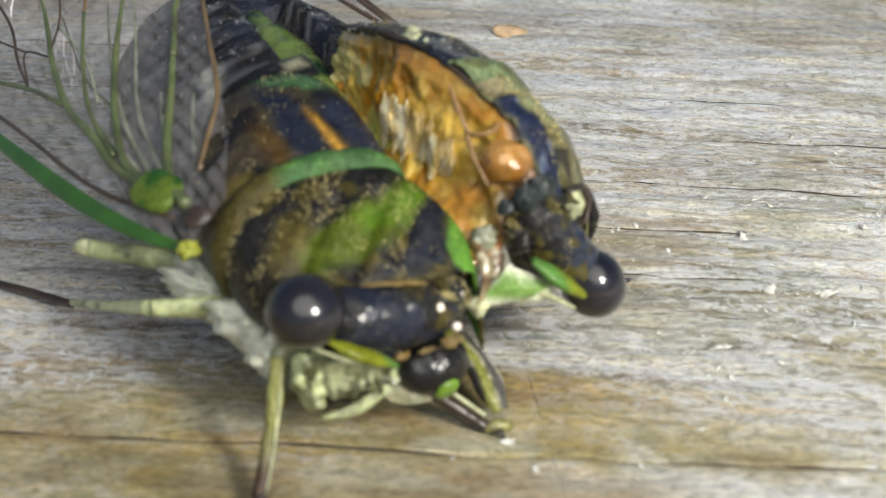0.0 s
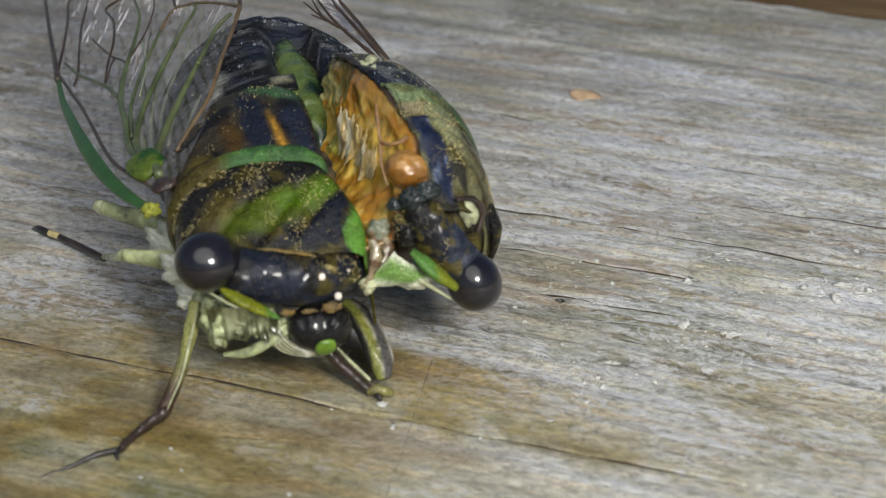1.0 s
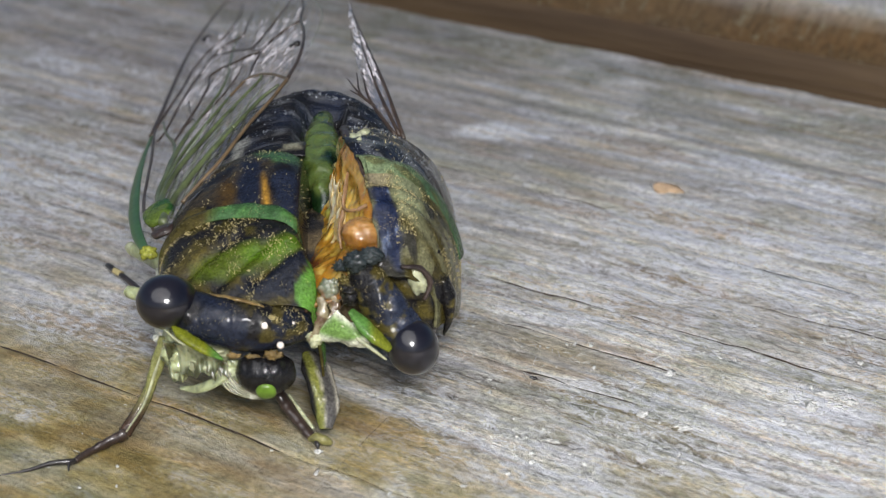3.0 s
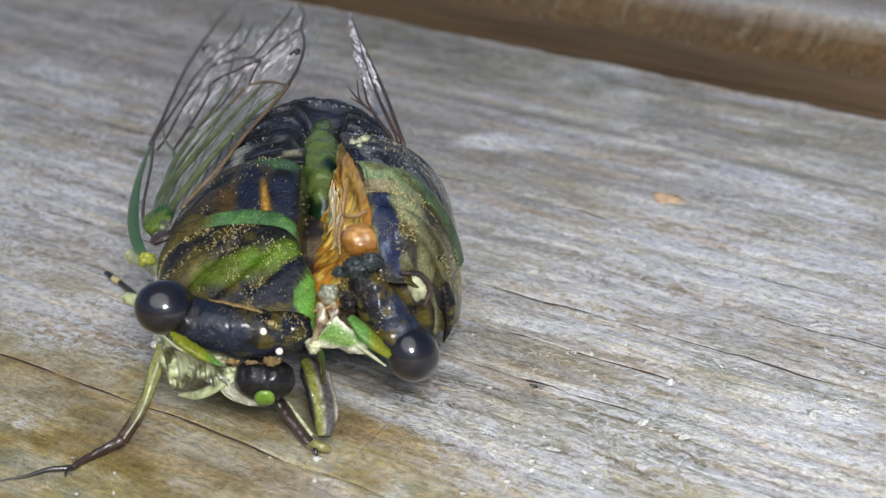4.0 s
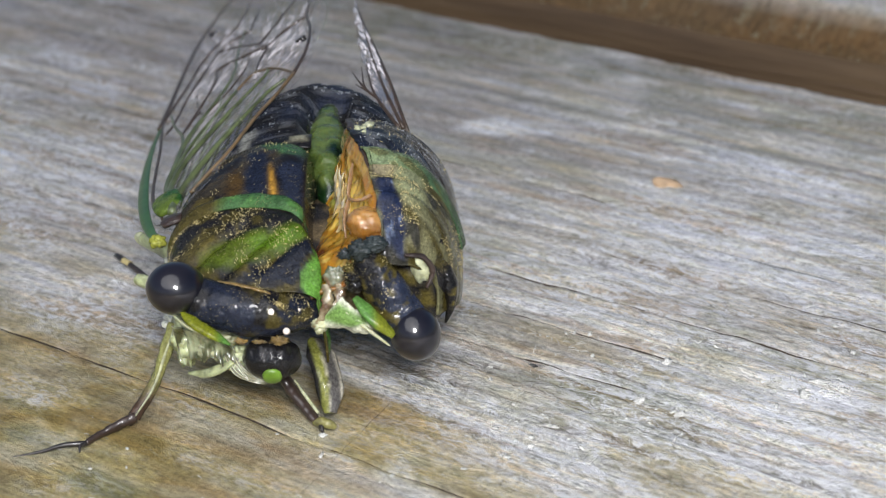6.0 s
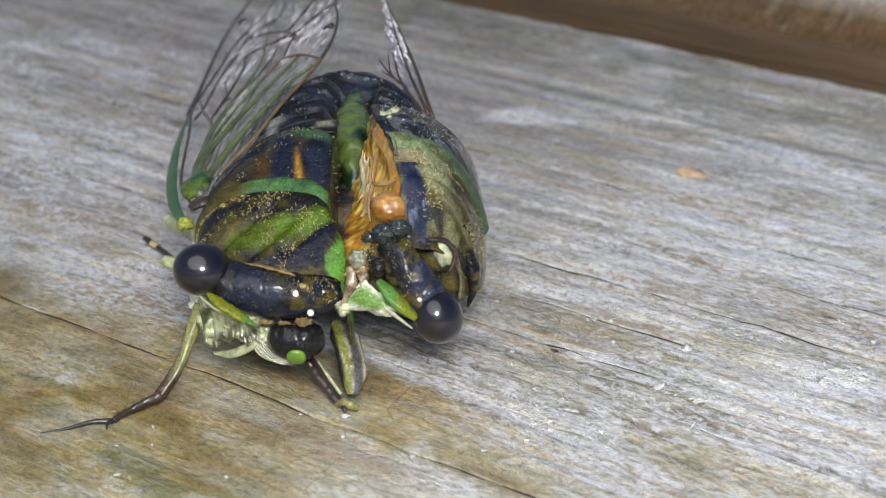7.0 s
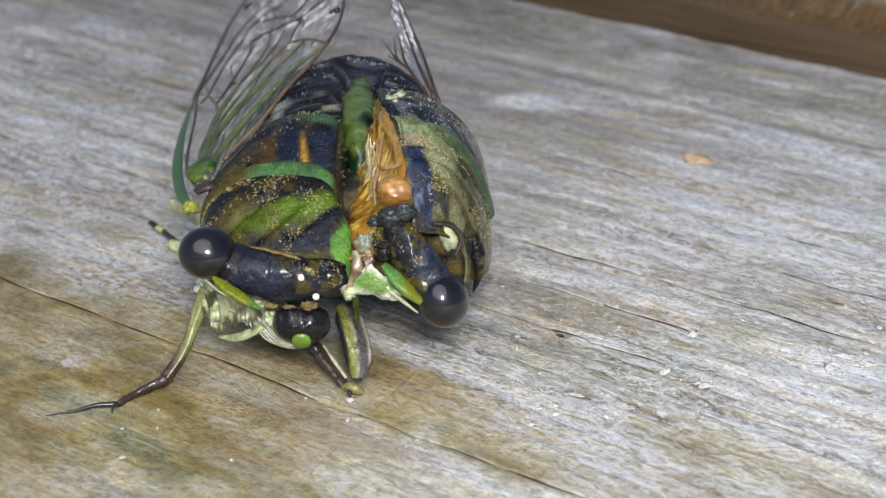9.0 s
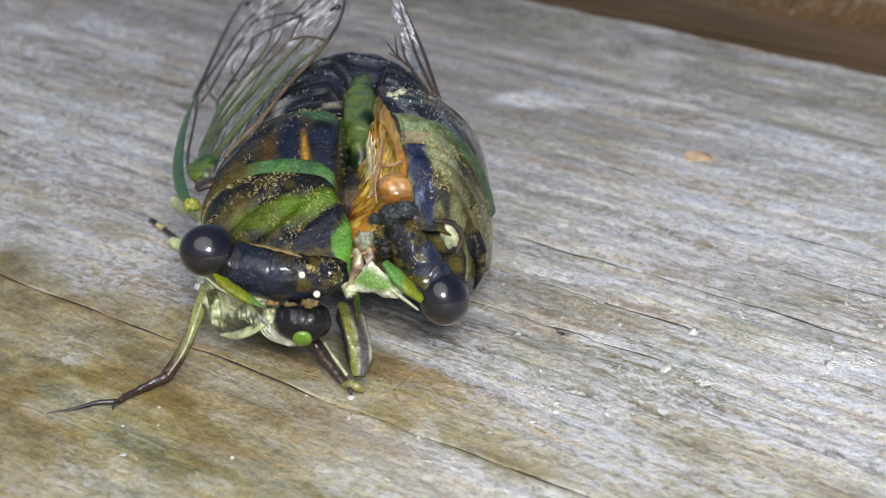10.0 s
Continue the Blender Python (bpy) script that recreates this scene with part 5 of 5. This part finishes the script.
def wing(label, front, hind, veins, seed):
    grid = wing_sheet(front, hind, seed=seed)
    body = part("wing", sheet(grid[:, ::-1]), MEMBRANE, cicada, label)
    for name, marks, radii, material in veins:
        pts = on_wing(grid, marks)
        part(name, tube(pts, radii, max(8, 6 * len(pts)), 7), material, body)
    return grid, body


def glint_threads(grid, body, count, seed, low, high, thick=0.03, slant=1.5, material=None, length=(0.01, 0.03)):
    """Thin pale threads between the veins, put there as glints of the membrane's ripples."""
    r = np.random.RandomState(seed)
    pieces = []
    while len(pieces) < count:
        s, t = r.uniform(low[0], high[0]), r.uniform(low[1], high[1])
        if vnoise(s * 14, t * 6, seed) < r.uniform(-0.6, 0.5):
            continue
        ds = r.uniform(*length)
        dt = ds * slant * r.normal(1.0, 0.25)
        marks = [(s + ds * k, min(max(t + dt * k + 0.004 * math.sin(9 * k), 0), 1)) for k in (0, 0.33, 0.66, 1.0)]
        pieces.append(tube(on_wing(grid, [(min(p, 1), q) for p, q in marks], 0.02), [0.006, thick * r.uniform(0.4, 1.2), thick * r.uniform(0.3, 1.0), 0.006], 8, 6, 0.5))
    return part("glint_thread", joined(*pieces), material or SHEEN, body, "pale threads standing in for glints on the membrane")


FRONT = [(-12.9, 22.2, 7.0), (-14.2, 26.2, 6.6), (-15.4, 32.5, 6.3), (-15.95, 39.0, 6.1), (-16.1, 46.0, 6.2), (-16.2, 53.7, 6.35), (-15.9, 65.0, 6.8), (-14.8, 72.0, 7.5), (-13.3, 76.0, 8.4)]
HIND = [(-11.4, 22.0, 8.8), (-9.9, 25.0, 9.8), (-8.6, 29.0, 10.9), (-7.0, 33.5, 11.8), (-5.6, 38.0, 12.7), (-4.95, 44.0, 13.3), (-5.9, 51.0, 12.8), (-8.2, 59.0, 11.5), (-11.7, 68.0, 9.5), (-12.9, 75.6, 8.8)]
grid, body = wing("clear left forewing with green and dark veins", FRONT, HIND, [
    ("vein", [(0.39, 0.0), (0.48, 0.0), (0.61, 0.0), (0.72, 0.0), (0.82, 0.0), (0.9, 0.02), (0.97, 0.2)], [0.2, 0.13, 0.12, 0.11, 0.1, 0.08, 0.04], BROWN),
    ("vein", [(0.03, 0.25), (0.07, 0.16), (0.105, 0.115), (0.15, 0.105), (0.21, 0.1), (0.274, 0.08), (0.33, 0.05), (0.4, 0.01)], [0.08, 0.1, 0.1, 0.09, 0.09, 0.09, 0.09, 0.09], BROWN),
    ("vein", [(0.06, 0.33), (0.124, 0.26), (0.164, 0.285), (0.222, 0.285), (0.264, 0.314), (0.3, 0.347), (0.337, 0.393), (0.386, 0.44), (0.425, 0.445), (0.464, 0.444), (0.533, 0.456), (0.6, 0.5)], [0.2, 0.2, 0.18, 0.17, 0.15, 0.13, 0.1, 0.08, 0.075, 0.07, 0.06, 0.04], STEM),
    ("vein", [(0.232, 0.28), (0.287, 0.215), (0.329, 0.151), (0.37, 0.1), (0.42, 0.05)], [0.12, 0.11, 0.1, 0.09, 0.07], STEM),
    ("vein", [(0.287, 0.215), (0.335, 0.25), (0.377, 0.297), (0.43, 0.32), (0.486, 0.331), (0.478, 0.39), (0.464, 0.444), (0.45, 0.54), (0.431, 0.64), (0.457, 0.724), (0.467, 0.8), (0.467, 0.879)], [0.06, 0.07, 0.075, 0.075, 0.075, 0.07, 0.075, 0.075, 0.08, 0.075, 0.075, 0.07], BROWN),
    ("vein", [(0.416, 0.005), (0.487, 0.071), (0.55, 0.12), (0.604, 0.167), (0.635, 0.29), (0.646, 0.393), (0.72, 0.552), (0.78, 0.66)], [0.1, 0.09, 0.08, 0.08, 0.07, 0.065, 0.055, 0.035], BROWN),
    ("vein", [(0.345, 0.07), (0.359, 0.088), (0.43, 0.13), (0.494, 0.18), (0.54, 0.24), (0.583, 0.305), (0.59, 0.42), (0.579, 0.519), (0.619, 0.577), (0.69, 0.68)], [0.07, 0.08, 0.08, 0.075, 0.075, 0.07, 0.06, 0.06, 0.055, 0.035], BROWN),
    ("vein", [(0.431, 0.64), (0.472, 0.586), (0.5, 0.64), (0.528, 0.703), (0.57, 0.8), (0.604, 0.874), (0.64, 0.96)], [0.07, 0.065, 0.06, 0.06, 0.05, 0.045, 0.03], BROWN),
    ("vein", [(0.472, 0.586), (0.533, 0.456)], [0.06, 0.06], BROWN),
    ("vein", [(0.583, 0.305), (0.533, 0.456)], [0.06, 0.06], BROWN),
    ("vein", [(0.431, 0.64), (0.4, 0.622), (0.377, 0.615), (0.351, 0.619)], [0.08, 0.08, 0.08, 0.08], BROWN),
    ("vein", [(0.634, 1.0), (0.538, 0.937), (0.467, 0.879), (0.412, 0.895), (0.36, 0.925), (0.309, 0.954), (0.249, 1.0)], [0.05, 0.07, 0.09, 0.09, 0.1, 0.1, 0.11], BROWN),
    ("vein", [(0.249, 1.0), (0.207, 1.0), (0.15, 1.0), (0.119, 1.0), (0.098, 0.975), (0.067, 0.812), (0.048, 0.678)], [0.12, 0.1, 0.1, 0.1, 0.1, 0.1, 0.11], AMBER),
    ("vein", [(0.25, 1.0), (0.275, 0.9), (0.301, 0.808), (0.33, 0.7), (0.346, 0.607), (0.319, 0.531)], [0.1, 0.09, 0.08, 0.08, 0.08, 0.08], AMBER),
    ("vein", [(0.319, 0.531), (0.255, 0.427), (0.195, 0.343), (0.13, 0.3)], [0.08, 0.09, 0.1, 0.12], STEM),
    ("vein", [(0.06, 0.35), (0.115, 0.314), (0.16, 0.406), (0.2, 0.49), (0.237, 0.565), (0.285, 0.657), (0.32, 0.72), (0.351, 0.619)], [0.22, 0.19, 0.17, 0.16, 0.14, 0.1, 0.07, 0.06], STEM),
    ("vein", [(0.03, 0.42), (0.055, 0.414), (0.093, 0.548), (0.132, 0.7), (0.177, 0.795)], [0.25, 0.23, 0.19, 0.16, 0.13], STEM),
    ("vein", [(0.177, 0.795), (0.21, 0.845), (0.239, 0.883), (0.247, 0.95)], [0.14, 0.12, 0.11, 0.1], STEM),
    ("vein", [(0.3, 0.347), (0.335, 0.29), (0.287, 0.215)], [0.05, 0.05, 0.05], BROWN),
    ("vein", [(0.335, 0.29), (0.38, 0.24), (0.43, 0.2)], [0.05, 0.05, 0.04], BROWN),
    ("vein", [(0.31, 0.36), (0.33, 0.43), (0.37, 0.5), (0.42, 0.54)], [0.05, 0.05, 0.05, 0.03], BROWN),
    ("vein", [(0.33, 0.43), (0.27, 0.45), (0.2, 0.4)], [0.05, 0.05, 0.05], PALEVEIN),
    ("vein", [(0.329, 1.0), (0.396, 1.0), (0.46, 1.0), (0.526, 1.0), (0.634, 1.0)], [0.02, 0.03, 0.03, 0.03, 0.02], PALEVEIN),
    ("spot", [(0.372, 0.84), (0.365, 0.89)], [0.12, 0.2], DARK),
    ("spot", [(0.735, 0.17), (0.73, 0.24)], [0.25, 0.12], DARK),
], 71)
vf = tube(on_wing(grid, [(0.0, 0.0), (0.05, 0.0), (0.115, 0.012), (0.19, 0.015), (0.26, 0.01), (0.33, 0.0), (0.395, 0.0)]), [0.2, 0.33, 0.38, 0.35, 0.27, 0.2, 0.14], 70, 16, 0.35, (-0.55, 0, 0.83))
part("costa", vf, GREEN, body, "broad green front vein")
glint_threads(grid, body, 50, 61, (0.24, 0.34), (0.34, 0.94), 0.022)
glint_threads(grid, body, 120, 62, (0.36, 0.12), (0.75, 0.9), 0.045, 2.0, GLINT)
glint_threads(grid, body, 50, 64, (0.3, 0.4), (0.6, 0.9), 0.045, 1.6, GLINT, (0.006, 0.018))

# the hindwing lies folded under the forewing
low = on_wing(grid, [(p, 0.36) for p in (0.06, 0.12, 0.18, 0.24, 0.30, 0.36)], -0.7)
top = on_wing(grid, [(p, 0.97) for p in (0.06, 0.12, 0.18, 0.24, 0.30, 0.34)], -0.8)
hindgrid, hindwing = wing("clear left hindwing folded under the forewing", [tuple(p) for p in low], [tuple(p) for p in top], [
    ("vein", [(0.05, 0.1), (0.3, 0.16), (0.6, 0.3), (0.95, 0.5)], [0.12, 0.11, 0.08, 0.05], PALEVEIN),
    ("vein", [(0.1, 0.2), (0.35, 0.32), (0.6, 0.5), (0.95, 0.7)], [0.1, 0.09, 0.07, 0.04], PALEVEIN),
    ("vein", [(0.1, 0.35), (0.3, 0.5), (0.5, 0.7), (0.7, 0.9)], [0.1, 0.08, 0.07, 0.05], PALEVEIN),
    ("vein", [(0.08, 0.05), (0.2, 0.02), (0.4, 0.0)], [0.12, 0.3, 0.12], PALEVEIN),
    ("vein", [(0.05, 0.6), (0.2, 0.75), (0.4, 0.95)], [0.1, 0.08, 0.05], PALEVEIN),
    ("vein", [(0.4, 0.2), (0.6, 0.12), (1.0, 0.2)], [0.06, 0.05, 0.04], STEM),
], 77)
vf = ball((-12.75, 25.3, 7.95), (0.85, 1.1, 0.28), (0, -28, 18), lumps=0.03, power=0.7)
part("wing_base", vf, PLATE, cicada, "yellow-green knob at the wing root", tinted(vf, lambda x, y, z: mix(np.array([0.02, 0.065, 0.012]), np.array([0.085, 0.125, 0.02]), smooth(fnoise(x * 1.2, y * 1.2, 81), -0.2, 0.5))))
part("wing_hinge", ball((-12.15, 22.9, 7.9), (0.65, 0.6, 0.25), (0, -20, 0), lumps=0.1), LEGDARK, cicada, "rust-brown wing hinge")
vf = ball((-12.9, 22.3, 7.0), (0.42, 0.4, 0.36), lumps=0.2)
part("tegula", vf, PLATE, cicada, "yellow tegula", tinted(vf, lambda x, y, z: 0 * x[:, None] + np.array([0.24, 0.25, 0.04])))

RFRONT = [(-0.09, 29.0, 10.3), (-0.82, 33.0, 11.3), (-1.64, 38.0, 11.95), (-2.48, 43.0, 12.4), (-3.22, 48.0, 12.75)]
RHIND = [(-0.55, 29.5, 10.3), (-1.65, 32.0, 11.1), (-2.55, 37.0, 11.85), (-3.1, 42.0, 12.3), (-3.4, 48.0, 12.75)]
grid, body = wing("crumpled clear right wing with brown veins", RFRONT, RHIND, [
    ("vein", [(0, 0), (0.3, 0), (0.6, 0), (1, 0)], [0.12, 0.09, 0.06, 0.03], BROWN),
    ("vein", [(0, 0.5), (0.2, 0.45), (0.45, 0.5), (0.7, 0.4), (1, 0.5)], [0.12, 0.09, 0.06, 0.05, 0.03], BROWN),
    ("vein", [(0.3, 0.47), (0.42, 0.1), (0.5, 0.0)], [0.05, 0.05, 0.04], BROWN),
    ("vein", [(0, 1), (0.2, 1), (0.4, 0.9)], [0.12, 0.08, 0.05], BROWN),
], 75)
for tip in ((-3.0, 34.0, 11.55), (-3.2, 35.0, 11.95), (-2.7, 36.0, 12.0)):
    vf = tube([(-1.55, 32.2, 11.1), (-2.2, 33.0, 11.35), tip], [0.09, 0.06, 0.03], 24, 7)
    part("vein", vf, BROWN, body)
glint_threads(grid, body, 60, 63, (0.25, 0.05), (0.95, 0.9), 0.1, 2.0, GLINT, (0.02, 0.09))
glint_threads(grid, body, 60, 65, (0.2, 0.2), (0.6, 1.0), 0.05, 4.0, SHEEN, (0.02, 0.06))

# ---- small things on the wood ----
rng = random.Random(5)


def chip(x, y, size, tall, turn, material=CHIP, name="wood_chip", label="bleached splinter of wood lying on the board", category="wood chip", lumps=0.55):
    vf = ball((0, 0, tall * 0.12), (size, size * 0.55, tall * 0.28), (rng.uniform(-25, 25), rng.uniform(-25, 25), turn), 11, 16, lumps, 0.4, rng.randrange(99))
    v = np.asarray(vf[0]) + np.array([x, y, float(relief(*[np.array(q) for q in to_plan(x, y)]))])
    return tagged(mesh_ob(name, v, vf[1], material), label, category, "chips on the board")


for x, y, s, h, r in ((3.75, 19.3, 0.22, 0.5, 80), (5.3, 13.1, 0.22, 0.18, 30), (6.3, 14.9, 0.45, 0.3, -20), (3.9, 21.0, 0.15, 0.2, 10),
                      (18.2, 18.4, 0.35, 0.35, 40), (20.2, 18.1, 0.5, 0.35, 0), (19.2, 17.0, 0.5, 0.25, 70), (21.2, 17.2, 0.35, 0.3, 20), (12.6, 15.3, 0.4, 0.25, -30),
                      (10.9, 16.9, 0.4, 0.22, 10), (-4.6, 14.4, 0.3, 0.18, -35), (13.0, 20.8, 0.35, 0.25, 40)):
    chip(x, y, s, h, r)
chip(6.1, 20.6, 0.22, 0.3, 0, DARK, "dark_crumb", "small dark crumb on the board", "crumb")
chip(17.7, 46.5, 1.1, 0.7, -30, RUST, "orange_crumb", "flat orange crumb on the board", "crumb", 0.15)


def flakes():
    """Tiny pale flakes shed by the bleached wood."""
    r = np.random.RandomState(31)
    pieces = []
    for px, py, spread, count in ((20, 17.6, 1.6, 40), (13, 14.5, 3.5, 26), (7, 14, 3.0, 16), (22, 22, 6, 40), (10, 24, 5, 30), (-13, 13, 4, 6), (-3, 12, 4, 6), (7.6, 61, 2.6, 40)):
        for k in range(count):
            x, y = px + spread * r.normal() * 0.8, py + spread * r.normal() * 0.5
            size = r.uniform(0.05, 0.22)
            v, f = ball((0, 0, 0), (size, size * r.uniform(0.3, 0.8), 0.05), (r.uniform(-25, 25), r.uniform(-25, 25), r.uniform(0, 180)), 6, 8, 0.5, 0.4, int(r.randint(99)))
            pieces.append((v + np.array([x, y, float(relief(*[np.array(q) for q in to_plan(x, y)])) + 0.02]), f))
    return joined(*pieces)


vf = flakes()
tagged(mesh_ob("wood_flakes", vf[0], vf[1], CHIP), "tiny pale flakes scattered on the weathered board", "wood flakes", "", "stuff")


def fibres():
    """Short lifted wood fibres, bleached pale."""
    r = np.random.RandomState(9)
    pieces = []
    for k in range(9000):
        x, y = r.uniform(-18, 36), r.uniform(6, 46)
        if r.rand() > 0.03 + 0.97 * (y + x * 0.7 > 18) * (0.45 if x < 0 else 1.0) or vnoise(x * 0.5, y * 0.9, 91) < r.uniform(-0.7, 0.5):
            continue
        u, s = to_plan(x, y)
        du = r.uniform(0.1, 0.5) * r.choice((-1, 1))
        side = r.normal(0, 0.26)
        us = u + np.array([0, 0.35, 0.7, 1.0]) * du
        s4 = s + np.array([0, 0.4, 0.8, 1.0]) * side
        z = relief(us, s4) + np.array([0.0, 0.05, 0.08, 0.04]) * r.uniform(0.4, 1.6)
        px, py = board_xy(us, s4)
        pieces.append(tube(np.stack([px, py, z], -1), [0.012, 0.02, 0.008], 5, 4))
    return joined(*pieces)


vf = fibres()
tagged(mesh_ob("wood_fibres", vf[0], vf[1], CHIP), "fine bleached wood fibres lifting off the board", "wood fibres", "", "stuff")
